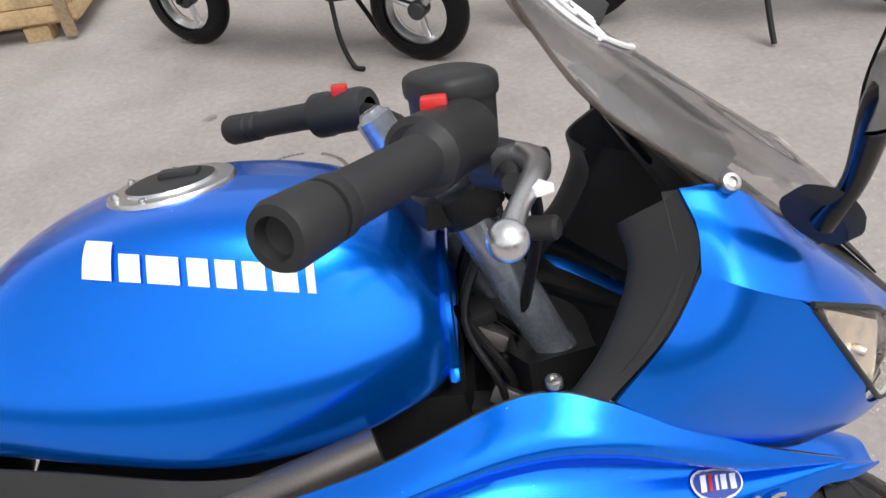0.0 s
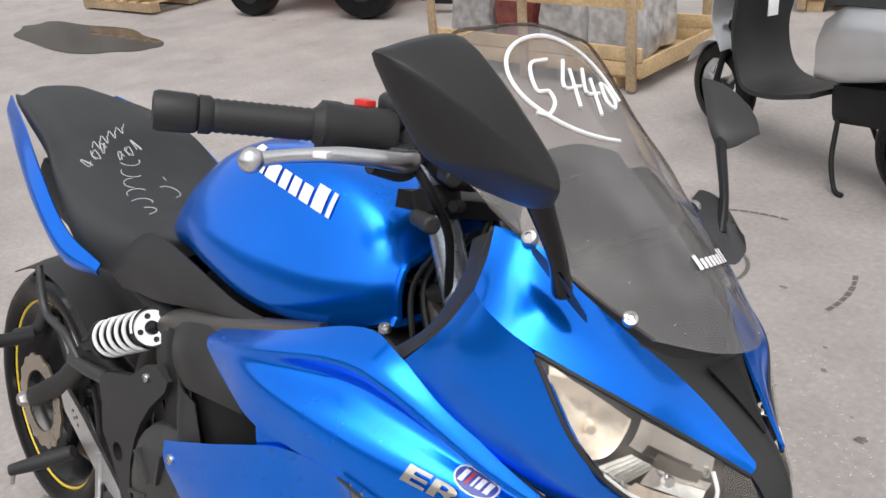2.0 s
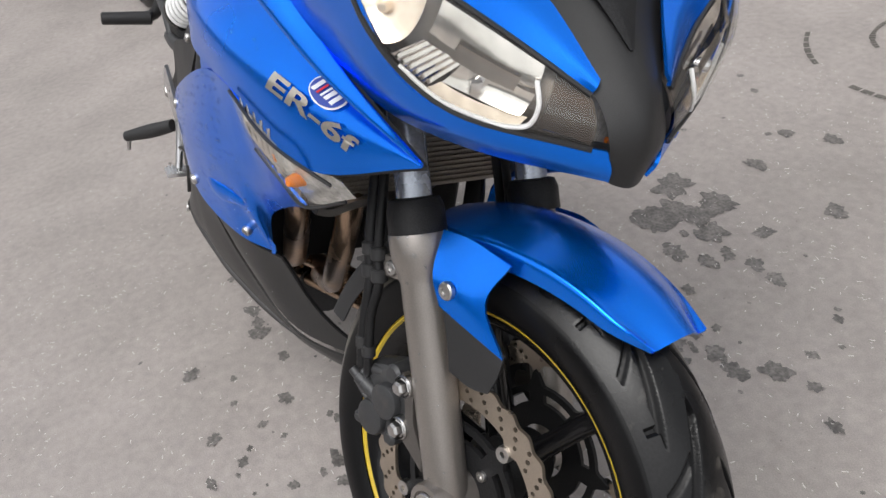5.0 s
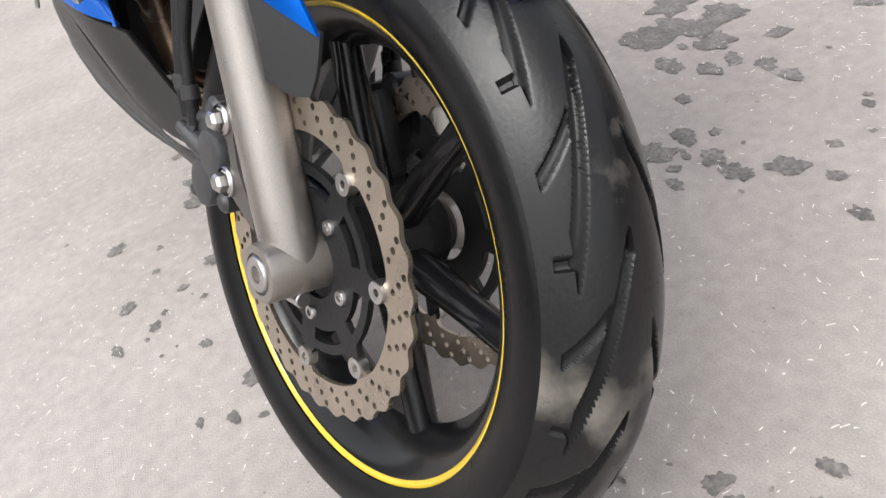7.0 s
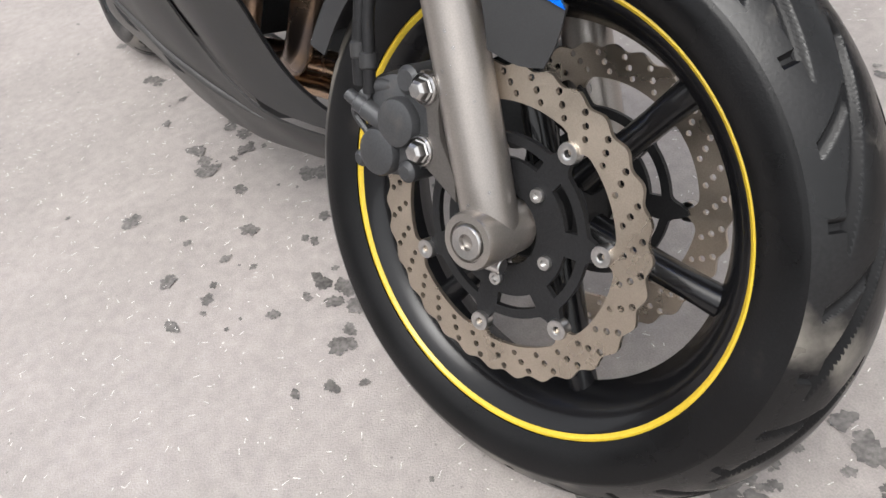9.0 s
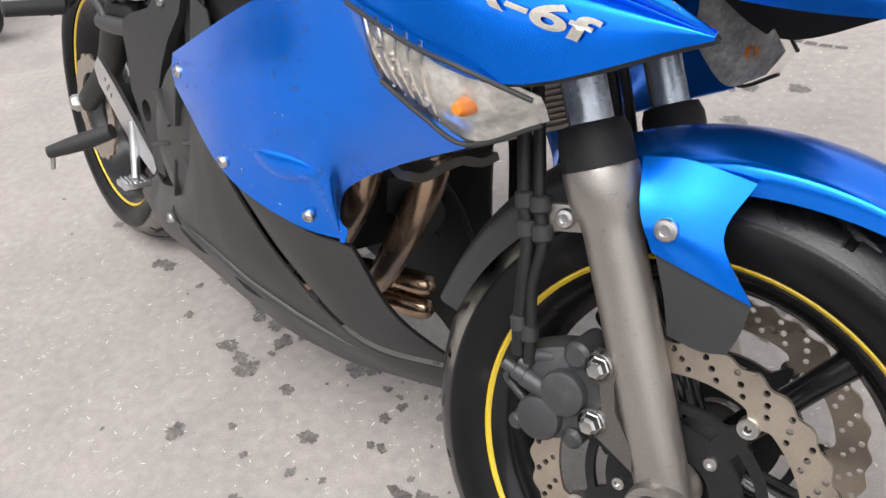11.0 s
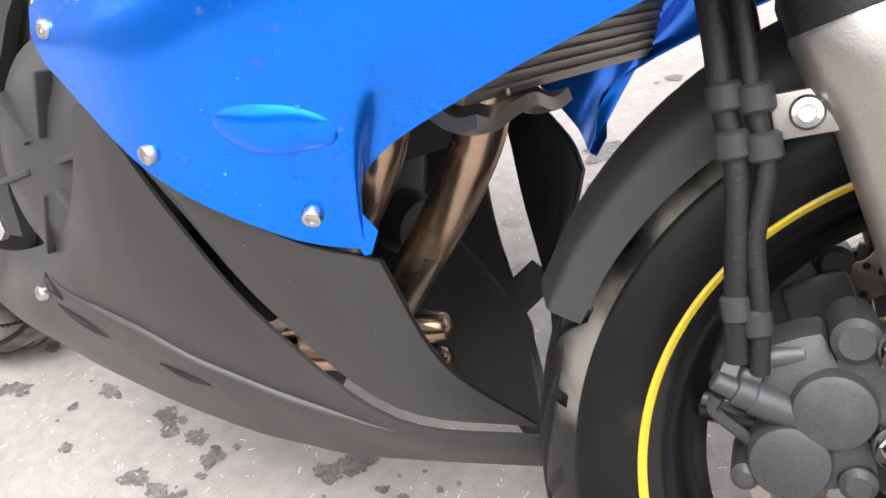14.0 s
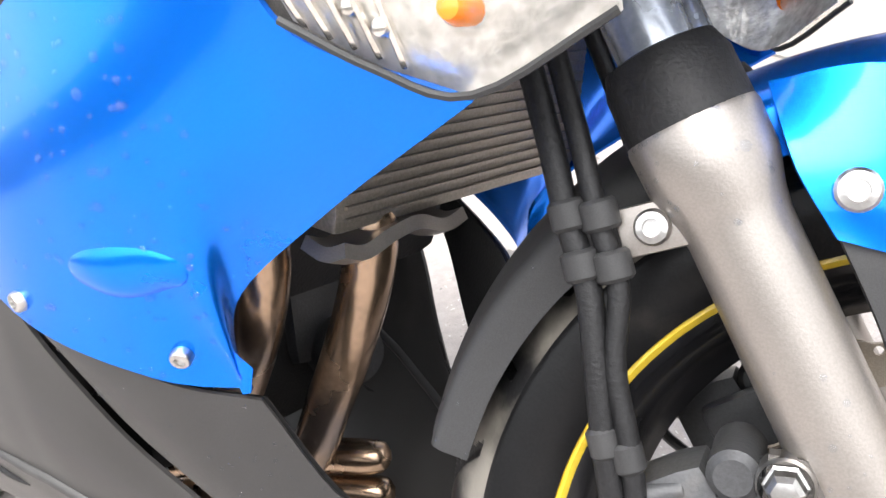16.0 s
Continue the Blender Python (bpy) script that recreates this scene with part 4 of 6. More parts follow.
# mirrors
def mirror(s):
    base = V(-.047, -.190, .995)
    neck = V(-.042, -.256, 1.101)
    tip = V(-.068, -.423, 1.172)
    u = (tip - neck).normalized()
    v = (V(0, 0, 1) - u * u.z).normalized()
    w = u.cross(v)
    if w.x < 0:
        w = -w
    fix = (lambda p: p) if s < 0 else (lambda p: V(p.x - 0.02 - 0.65 * max(0, p.z - .972), 0.010 + 0.038 * min(1, max(0, (p.z - .98) / .11)) - p.y * (1 - 0.06 * (p.z > 1)), p.z + 0.006 * min(1, max(0, (p.z - 1.0) / .1))))
    own = bmesh.new()
    outline = [(-.014, -.016), (.040, -.024), (.096, -.024), (.124, -.018), (.184, .018), (.182, .030), (.142, .060), (.118, .060), (.045, .034), (.0, .012)]
    outline = [(a * (.55 if s > 0 else 1), b * (.72 if s > 0 else 1)) for a, b in outline]
    outline = [(p.x, p.y) for p in catmull([(a, b, 0) for a, b in outline], 3, True)]
    rows = []
    for sc, dep in ((1.0, -0.010), (1.03, -0.004), (1.015, 0.005), (0.93, 0.016), (0.76, 0.029), (0.52, 0.041), (0.28, 0.048), (0.06, 0.050)):
        k = 1.0 - sc if sc < 1 else 0
        cx, cy = 0.074 - 0.045 * k, 0.008 - 0.012 * k
        rows.append([fix(neck + u * (cx + (a - cx) * sc) + v * (cy + (b - cy) * sc) + w * dep) for a, b in outline])
    vs, _ = grid(own, rows, False, True)
    own.faces.new(vs[-1])
    head = part("mirror", own, PLASTIC, bike, "matt black rear-view mirror on a stalk", sharp=50)
    own = bmesh.new()
    face = [fix(neck + u * (0.074 + (a - 0.074) * 0.93) + v * (0.008 + (b - 0.008) * 0.93) + w * -0.009) for a, b in outline]
    fv = [own.verts.new(p) for p in face]
    own.faces.new(fv)
    part("mirror_glass", own, CHROME, head, "silvered mirror glass")
    own = bmesh.new()
    tube(own, [fix(base), fix(base * 0.6 + neck * 0.4 + V(0.006, -.004, 0)), fix(neck + u * 0.01), fix(neck + u * 0.035 + w * 0.012)], [0.010, 0.009, 0.0135, 0.016] if s < 0 else [0.0075, 0.0062, 0.0085, 0.010], 14)
    part("mirror_stalk", own, GLOSSBLACK, head)
    own = bmesh.new()
    rws = []
    for sc, h in ((1.0, -0.004), (1.0, 0.014), (0.78, 0.023), (0.35, 0.029)):
        rws.append([fix(base + V(-0.004, 0, 0.004) + V(.62, .35, -.70).normalized() * (0.042 * sc * math.cos(e)) + V(-.55, .65, -.3).normalized() * (0.020 * sc * math.sin(e)) + V(.35, -.72, .60).normalized() * h) for e in [2 * math.pi * j / 20 for j in range(20)]])
    vs, _ = grid(own, rws, False, True)
    own.faces.new(vs[-1])
    part("mirror_foot", own, PLASTIC, head)


mirror(-1)
mirror(1)

# fuel tank
def tank_section(x, zt, zb, w, top_w, belly):
    return [(x, 0.004, zt), (x, -top_w * 0.5, zt - 0.004), (x, -top_w, zt - 0.022), (x, -(top_w + w) / 2 - 0.006, (zt + zb) / 2 + 0.022), (x, -w, zb + belly), (x, -w * 0.97, zb + 0.012), (x, -w * 0.86, zb)]


half = [tank_section(-.850, .880, .826, .105, .040, .020), tank_section(-.830, .928, .828, .128, .070, .035), tank_section(-.770, .990, .836, .148, .095, .05), tank_section(-.680, 1.028, .828, .166, .105, .06),
        tank_section(-.570, 1.040, .812, .170, .110, .07), tank_section(-.460, 1.026, .815, .158, .105, .07), tank_section(-.380, .990, .832, .130, .090, .06), tank_section(-.345, .950, .846, .100, .070, .045)]
tank = part("fuel_tank", loft(half, 6, 0.003), BLUE, bike, "glossy blue fuel tank")
part("tank_half", loft(mirrored(half, 0.004), 6, 0.003), BLUE, tank)
own = bmesh.new()
lip = [half[-1][k] for k in range(len(half[-1]))]
tube(own, lip + [(x, .008 - y, z) for x, y, z in reversed(lip[:-1])], 0.006, 8, 5)
part("tank_lip", own, BLUE, tank)
own = bmesh.new()
o = V(-.600, .004, 1.036)
lathe(own, [(0.020, 0.006), (0.044, 0.006), (0.046, 0.003), (0.062, 0.003), (0.064, 0.000), (0.064, -0.01)], o, (-.06, 0, 1), 48)
part("filler_ring", own, ALLOY, tank, "silver filler cap ring")
own = bmesh.new()
lathe(own, [(0, 0.010), (0.036, 0.009), (0.044, 0.006), (0.044, -0.004)], o, (-.06, 0, 1), 40)
block(own, o + V(0.01, 0, 0.012), (0.04, 0.018, 0.008), None, 0.003)
part("filler_cap", own, PLASTIC, tank, "black locking filler cap")
for k in range(7):
    a = 2 * math.pi * k / 7
    screw(tank, o + V(0.054 * math.cos(a), 0.054 * math.sin(a), 0.002), (0, 0, 1), 0.004)


def skin_text(text, size, p0, p1, n, mat, name, parent, bold=0.0, shear=0.0):
    """Lettering bent along a line from p0 to p1 on a side with outward normal n."""
    p0, p1 = Vector(p0), Vector(p1)
    x = (p1 - p0).normalized()
    z = Vector(n).normalized()
    up = z.cross(x)
    m = basis(p0, x, up)
    ob = writing(text, size, Matrix(), mat, name, parent, 0.0, bold=bold)
    w = max(v.co.x for v in ob.data.vertices)
    k = (p1 - p0).length / w
    ob.data.transform(m @ Matrix(((k, shear, 0, 0), (0, 1, 0, 0), (0, 0, 1, 0), (0, 0, 0, 1))))
    return ob


def wrapped(ob, target, n, lift):
    """Lays lettering onto a skin by casting along n (towards the skin)."""
    me = target.data
    tree = BVHTree.FromPolygons([v.co for v in me.vertices], [list(p.vertices) for p in me.polygons])
    n = Vector(n).normalized()
    cutter = bmesh.new()
    cutter.from_mesh(ob.data)
    for axis in (0, 2):
        lo, hi = min(v.co[axis] for v in cutter.verts), max(v.co[axis] for v in cutter.verts)
        for k in range(1, int((hi - lo) / 0.004)):
            no = V(1, 0, 0) if axis == 0 else V(0, 0, 1)
            bmesh.ops.bisect_plane(cutter, geom=cutter.verts[:] + cutter.edges[:] + cutter.faces[:], plane_co=no * (lo + 0.004 * k), plane_no=no)
    bmesh.ops.triangulate(cutter, faces=cutter.faces)
    cutter.to_mesh(ob.data)
    cutter.free()
    for v in ob.data.vertices:
        hit, nor, _, _ = tree.ray_cast(v.co - n * 0.08, n)
        if hit is not None:
            v.co = hit - n * lift + (nor if nor.dot(n) < 0 else -nor) * lift
    return ob



def name_bars(p0, p1, up, h, target, n, parent, name, lift=0.0014):
    """A maker's name as plain white blocks, one a letter, laid on a skin."""
    p0, p1, up = Vector(p0), Vector(p1), Vector(up).normalized()
    x = p1 - p0
    for a, b, hh in ((0, .15, 1), (.165, .27, .72), (.285, .44, .72), (.455, .555, .72), (.57, .665, .72), (.68, .785, .72), (.80, .915, 1), (.935, .975, 1)):
        w = b - a
        for c0, c1, h0, h1 in ((a, b - w * .12, 0, hh),):
            own = bmesh.new()
            grid(own, [[p0 + x * (c0 + (c1 - c0) * i / 3) + up * (h * (h0 + (h1 - h0) * j / 4)) for j in range(5)] for i in range(4)])
            wrapped(part(name, own, WHITEPAINT, parent, recalc=False), target, n, lift)


name_bars((-.652, -.135, 1.003), (-.446, -.135, .962), (0, .35, 1), .034, tank, (0, 1, -0.45), tank, "name_block")
t2 = skin_text("ER-6f", 0.026, (-.188, -.255, .747), (-.060, -.197, .716), (0.35, -1, 0.1), SILVERDECAL, "model_lettering", wings[0], 0.0007, 0.25)
wrapped(t2, wings[0], (-0.35, 1, -0.1), 0.0022)
m = basis((-.112, -.235, .762), (.94, .28, -.19), (0.1, 0, 1))
def sticker(rx, ry, lift, mat, name):
    own = bmesh.new()
    rings = [[own.verts.new(m @ V(rx * q / 5 * math.cos(2 * math.pi * k / 40), ry * q / 5 * math.sin(2 * math.pi * k / 40), 0)) for k in range(40)] for q in range(1, 6)]
    own.faces.new(rings[0])
    for a, b in zip(rings, rings[1:]):
        for k in range(40):
            own.faces.new((a[k], a[(k + 1) % 40], b[(k + 1) % 40], b[k]))
    ob = part(name, own, mat, wings[0], recalc=False)
    return wrapped(ob, wings[0], (-0.25, 1, -0.1), lift)
sticker(0.0265, 0.0125, 0.0016, WHITEPAINT, "oval_sticker")
sticker(0.0243, 0.0107, 0.0022, DECALBLUE, "sticker_field")
for k, (x, w) in enumerate(((-.015, .006), (-.0075, .003), (-.001, .003), (.006, .006), (.0155, .006))):
    own = bmesh.new()
    grid(own, [[m @ V(x + w * (i / 3 - .5) + 0.003 * (j / 3 - .5), 0.0105 * (j / 3 - .5), 0) for j in range(4)] for i in range(4)])
    wrapped(part("sticker_bar", own, WHITEPAINT if k != 1 else REDPLASTIC, wings[0], recalc=False), wings[0], (-0.25, 1, -0.1), 0.0028)

# front indicators let into the fairing
for s in (1, -1):
    mir = (lambda p: p) if s == 1 else (lambda p: (p[0], 0.012 - p[1], p[2]))
    a = [(-.272, -.243, .715), (-.206, -.230, .694), (-.158, -.216, .684), (-.110, -.180, .664)]
    b = [(-.257, -.234, .680), (-.216, -.226, .662), (-.166, -.212, .650), (-.111, -.172, .654)]
    c = [(-.252, -.221, .652), (-.214, -.203, .627), (-.172, -.188, .612), (-.115, -.162, .641)]
    ind = part("indicator", loft([[mir(p) for p in r] for r in (a, b, c)], 6, 0.002), CLEAR, bike, "clear front indicator let into the fairing")
    back = [[mir((x - .005, y + .013, z)) for x, y, z in r] for r in (a, b, c)]
    part("reflector", loft(back, 6, 0.001), LENSBACK, ind)
    for k in range(5):
        own = bmesh.new()
        f = .12 + .13 * k
        up, lo = V(*mir(a[0])).lerp(V(*mir(a[2])), f), V(*mir(c[0])).lerp(V(*mir(c[2])), f)
        inn = V(-.003, .007 * s, 0)
        tube(own, [up + inn, up.lerp(lo, .5) + inn + V(.004, -.008 * s, 0), lo + inn], 0.0022, 6, 4)
        part("lens_rib", own, REFLECTOR, ind)
    own = bmesh.new()
    tube(own, [V(*mir(p)) for p in a], 0.0022, 6, 5)
    tube(own, [V(*mir(p)) for p in c], 0.0022, 6, 5)
    part("lens_seal", own, PLASTIC, ind)
    own = bmesh.new()
    lathe(own, [(0, 0.012), (0.005, 0.010), (0.008, 0.002), (0.008, -0.01)], mir((-.166, -.200, .648)), (0.2, -1 * s, 0), 14)
    part("bulb", own, AMBER, ind, "amber indicator bulb")
    for k in range(5):
        own = bmesh.new()
        p = V(*mir((-.252 + 0.012 * k, -.226 + 0.005 * k, .684 - .010 * k)))
        lathe(own, [(0, 0.004), (0.004, 0.002), (0.0055, -0.003)], p, (0.1, -1 * s, 0), 12)
        part("lamp_stud", own, REFLECTOR, ind)

for p, d in (((-.623, -.2485, .578), (0, -1, 0.05)), ((-.521, -.247, .498), (0, -1, -.2)), ((-.418, -.197, .4575), (0.47, -.77, -.43)), ((-.262, -.200, .890), (0, -0.3, 1)), ((-.790, -.197, .628), (0, -1, 0)), ((-.585, -.205, .742), (0, -1, .1)), ((-.772, -.2185, .3284), (-.1, -1, .1))):
    screw(bike, p, d)

# ---- engine bay, frame, pipes, radiator ----
for s in (-1, 1):
    own = bmesh.new()
    tube(own, [V(-.42, s * .150, .812), V(-.50, s * .168, .795), V(-.62, s * .175, .765), V(-.76, s * .155, .725), V(-.86, s * .135, .660), V(-.93, s * .125, .54), V(-.95, s * .12, .42)], 0.021, 16)
    part("frame_tube", own, FRAMEGREY, bike, "bronze-grey tubular frame rail")
    own = bmesh.new()
    tube(own, [V(-.78, s * .15, .72), V(-.95, s * .13, .73), V(-1.2, s * .11, .80)], 0.016, 12)
    part("subframe_tube", own, MATTBLACK, bike)
engine = bmesh.new()
block(engine, (-.71, 0, .42), (0.27, 0.30, 0.26), None, 0.05)
eng = part("engine", engine, MATTBLACK, bike, "black engine block behind the fairing")
for c, sz, e in (((-.64, 0, .62), (0.26, 0.37, 0.22), 0), ((-.54, 0, .60), (0.22, 0.26, 0.26), 15)):
    own = bmesh.new()
    block(own, c, sz, Matrix.Rotation(radians(e), 3, "Y"), 0.03)
    part("cylinder_block", own, MATTBLACK, eng)
own = bmesh.new()
lathe(own, [(0.0, 0.035), (0.05, 0.034), (0.085, 0.026), (0.095, 0.014), (0.108, 0.010), (0.112, 0.0), (0.112, -0.04)], (-.718, -.184, .458), (0.05, -1, 0.05), 40)
part("clutch_cover", own, BELLY, eng, "round dark grey clutch cover")
for k in range(6):
    a = 2 * math.pi * k / 6 + 0.3
    own = bmesh.new()
    c = V(-.718 + 0.055 * math.cos(a), -.216, .458 + 0.055 * math.sin(a))
    block(own, c, (0.058, 0.016, 0.006), Matrix.Rotation(-a, 3, "Y"), 0.003)
    part("cover_rib", own, BELLY, eng)
own = bmesh.new()
cyl(own, (-.70, -.165, .555), (-.695, -.170, .600), 0.018, 0.016, 20, 0.003)
for z in (.575, .585, .595):
    cyl(own, (-.698, -.168, z), (-.697, -.168, z + 0.004), 0.021, None, 20, 0.001)
part("oil_filler", own, PLASTIC, eng)
# black side shrouds and covers
edge = [(-.921, .588), (-.845, .610), (-.800, .645), (-.766, .657), (-.730, .642), (-.738, .622), (-.784, .578), (-.815, .535), (-.832, .500), (-.845, .455), (-.848, .410), (-.838, .365), (-.865, .362), (-.890, .400), (-.915, .435), (-.945, .470), (-.948, .520), (-.957, .553), (-.950, .575)]
for s in (-1, 1):
    own = bmesh.new()
    plate(own, edge, 0.014, basis((0, s * .183 + .003, 0), (1, 0, 0), (0, 0, 1)), [ring(0.017, 24, -.890, .452)])
    cover = part("side_cover", own, PLASTIC, bike, "matt black frame side cover with a round hole")
    screw(cover, (-.790, s * .192 + .003, .624), (0, s, .1), 0.008)
    screw(cover, (-.950, s * .190 + .003, .560), (0, s, .1), 0.010)
    own = bmesh.new()
    lathe(own, [(0.017, .010), (0.020, .010), (0.0215, .007), (0.0215, .0)], (-.890, s * .183 + .003, .452), (0, s, 0), 24)
    part("hole_lip", own, PLASTIC, cover)
infill = [[(-.845, -.150, .690), (-.790, -.168, .705), (-.740, -.172, .715)], [(-.800, -.172, .640), (-.735, -.180, .650), (-.690, -.185, .690)], [(-.755, -.172, .560), (-.700, -.182, .570), (-.650, -.200, .610)], [(-.76, -.165, .50), (-.70, -.175, .52), (-.64, -.195, .56)]]
both("inner_cover", infill, PLASTIC, "black inner cover between frame and fairing", c=0.0)
shroud = [[(-.735, -.178, .735), (-.660, -.195, .765), (-.590, -.195, .775), (-.545, -.205, .760)],
          [(-.725, -.190, .690), (-.655, -.215, .715), (-.580, -.215, .725), (-.520, -.225, .735)],
          [(-.715, -.180, .640), (-.660, -.200, .660), (-.590, -.205, .672), (-.500, -.215, .690)]]
both("inner_shroud", shroud, PLASTIC, "black inner shroud beside the engine", c=0.0)
shade = [[(-.715, -.185, .660), (-.680, -.200, .655), (-.650, -.195, .640)], [(-.690, -.200, .590), (-.655, -.215, .585), (-.62, -.20, .58)], [(-.67, -.20, .53), (-.64, -.22, .53), (-.60, -.20, .53)]]
both("air_deflector", shade, PLASTIC, "", c=0.0)
under = [[(-.995, -.150, .765), (-.880, -.152, .838), (-.800, -.158, .845), (-.700, -.172, .838), (-.570, -.176, .815), (-.450, -.165, .812)],
         [(-.985, -.160, .745), (-.880, -.170, .790), (-.800, -.176, .792), (-.700, -.182, .796), (-.570, -.184, .796), (-.450, -.168, .806)],
         [(-.960, -.150, .720), (-.890, -.160, .735), (-.810, -.166, .745), (-.700, -.172, .768), (-.570, -.178, .782), (-.450, -.166, .800)]]
both("tank_trim", under, PLASTIC, "matt black trim below the tank", c=0.0)
own = bmesh.new()
block(own, (-.43, .0, .72), (0.20, 0.20, 0.22), None, 0.03)
block(own, (-.62, .0, .745), (0.30, 0.24, 0.13), None, 0.03)
part("airbox", own, MATTBLACK, bike)
for k in range(6):
    own = bmesh.new()
    random.seed(20 + k)
    p = V(-.315 + random.uniform(-.02, .02), -.085 + random.uniform(-.02, .03), .77 + 0.024 * k)
    block(own, p, (0.034, 0.030, 0.018), Euler((random.uniform(-.4, .4), random.uniform(-.4, .4), random.uniform(-.4, .4))).to_matrix(), 0.004)
    part("connector", own, PLASTIC if k % 2 else FRAMEGREY, bike, "dull wiring connector")
for k in range(5):
    own = bmesh.new()
    y = -.09 + 0.02 * k
    tube(own, [V(-.33, y, .73), V(-.30 + .01 * k, y - .02, .82), V(-.33, y, .90), V(-.30, y + .03, .97)], 0.004 + 0.001 * (k % 2), 8)
    part("cable", own, MATTBLACK, bike)
# radiator
own = bmesh.new()
block(own, (-.345, .04, .640), (0.030, 0.30, 0.235), Matrix.Rotation(radians(12), 3, "Y"), 0.004)
rad = part("radiator", own, RADIATOR, bike, "grey radiator with fine fins")
rm = Matrix.Rotation(radians(12), 3, "Y")
for k in range(26):
    own = bmesh.new()
    p = V(-.345, .04, .640) + rm @ V(0.0165, 0, -.108 + 0.0086 * k)
    block(own, p, (0.004, 0.285, 0.0026), rm, 0)
    part("fin", own, RADIATOR, rad)
own = bmesh.new()
rows = [[(-.374, y, .524 + h), (-.356, y, .517 + h), (-.338, y, .521 + h)] for y, h in ((-.118, 0), (-.100, -.005), (-.075, .001), (-.045, .004), (-.018, -.004), (.004, 0))]
part("radiator_bracket", loft(rows, 4, 0.010), FORKGREY, rad)
# exhaust headers
for pts in ([(-.385, -.056, .560), (-.372, -.060, .512), (-.398, -.056, .450), (-.455, -.046, .365), (-.520, -.034, .285), (-.62, -.02, .240)],
            [(-.425, -.118, .550), (-.418, -.122, .505), (-.445, -.116, .450), (-.505, -.100, .380), (-.580, -.080, .310), (-.70, -.03, .250)]):
    own = bmesh.new()
    tube(own, [V(*p) for p in pts], 0.0198, 18, 8)
    part("exhaust_header", own, PIPE, bike, "bronze heat-tinted exhaust header pipe")
for z in (.264, .226):
    own = bmesh.new()
    tube(own, [V(-.70, -.05, z - .012), V(-.60, -.012, z), V(-.540, .018, z + .002), V(-.508, .036, z), V(-.495, .046, z), V(-.490, .050, z)], [0.0172, 0.0172, 0.0172, 0.0172, 0.0135, 0.004], 18, 8)
    part("exhaust_header", own, PIPE, bike, "bronze heat-tinted exhaust header pipe")
own = bmesh.new()
tube(own, [V(-.64, 0, .20), V(-.80, 0, .19), V(-1.0, 0, .20)], 0.055, 20)
part("silencer", own, CASTGREY, bike)
own = bmesh.new()
block(own, (-.60, .06, .40), (0.08, 0.10, 0.10), None, 0.02)
lathe(own, [(0, .03), (0.03, .028), (0.034, 0), (0.034, -.03)], (-.55, .06, .36), (1, -.3, 0), 20)
part("oil_filter", own, CASTGREY, bike)

# ---- handlebar and controls (steered) ----
bar_r = [(-.290, -.075, 1.040), (-.300, -.12, 1.070), (-.314, -.17, 1.092), (-.333, -.245, 1.102), (-.372, -.32, 1.105), (-.398, -.372, 1.107)]
LOC = lambda p: STEER.inverted() @ (Vector(p) - WHEEL)
def other(p):
    q = LOC(p)
    return SP(q.x, -q.y + 0.0, q.z)
own = bmesh.new()
tube(own, [V(*p) for p in reversed(bar_r)] + [other(p) for p in bar_r], 0.011, 14)
bar = part("handlebar", own, MATTBLACK, bike, "black handlebar turned to the left")
for side in (-1, 1):
    f = (lambda p: V(*p)) if side < 0 else other
    a, b = f((-.333, -.245, 1.102)), f((-.392, -.360, 1.107))
    d = (b - a).normalized()
    own = bmesh.new()
    L = (b - a).length
    prof = [(0.011, 0), (0.0225, 0.0), (0.0230, 0.004), (0.0180, 0.012)] + [(0.0165 + 0.0012 * (k % 2), 0.014 + (L - 0.03) * k / 24) for k in range(25)] + [(0.0195, L - 0.012), (0.0195, L - 0.002), (0.011, L)]
    lathe(own, prof, a, d, 28)
    part("grip", own, GRIP, bar, "ribbed black rubber grip")
    own = bmesh.new()
    lathe(own, [(0.012, -0.004), (0.0185, 0.0), (0.0200, 0.004), (0.0205, 0.036), (0.0185, 0.041), (0.0125, 0.042), (0.0110, 0.034), (0.0, 0.030)], b, d, 28)
    part("bar_end", own, GRIP, bar, "black bar-end weight with a hollow")
    c = f((-.322, -.205, 1.098))
    x, y, z = frame_of(d)
    own = bmesh.new()
    lathe(own, [(0.012, -0.040), (0.023, -0.038), (0.0265, -0.03), (0.0265, 0.02), (0.0285, 0.024), (0.0285, 0.042), (0.0235, 0.046), (0.012, 0.046)], c, d, 28)
    part("switch_housing", own, PLASTIC, bar, "black switch housing")
    own = bmesh.new()
    block(own, c + V(-.012, 0, .026) - d * 0.012, (0.020, 0.016, 0.014), None, 0.003)
    part("stop_switch", own, REDPLASTIC, bar, "red switch button")
# front brake master cylinder
d = (V(-.408, -.372, 1.105) - V(-.335, -.245, 1.102)).normalized()
tilt = Matrix.Rotation(radians(-58), 3, "Z") @ Matrix.Rotation(radians(0), 3, "X")
def rounded_pot(prof, o, power=3.2):
    """A squarish pot with rounded corners from (half width, height) pairs."""
    own, rings = bmesh.new(), []
    for r, h in prof:
        row = []
        for k in range(36):
            a = 2 * math.pi * k / 36
            c, e = math.cos(a), math.sin(a)
            q = r / (abs(c) ** power + abs(e) ** power) ** (1 / power)
            row.append(V(*o) + tilt @ V(q * c * 1.06, q * e * .92, h))
        rings.append(row)
    vs, _ = grid(own, rings, False, True)
    own.faces.new(vs[0][::-1])
    own.faces.new(vs[-1])
    return own


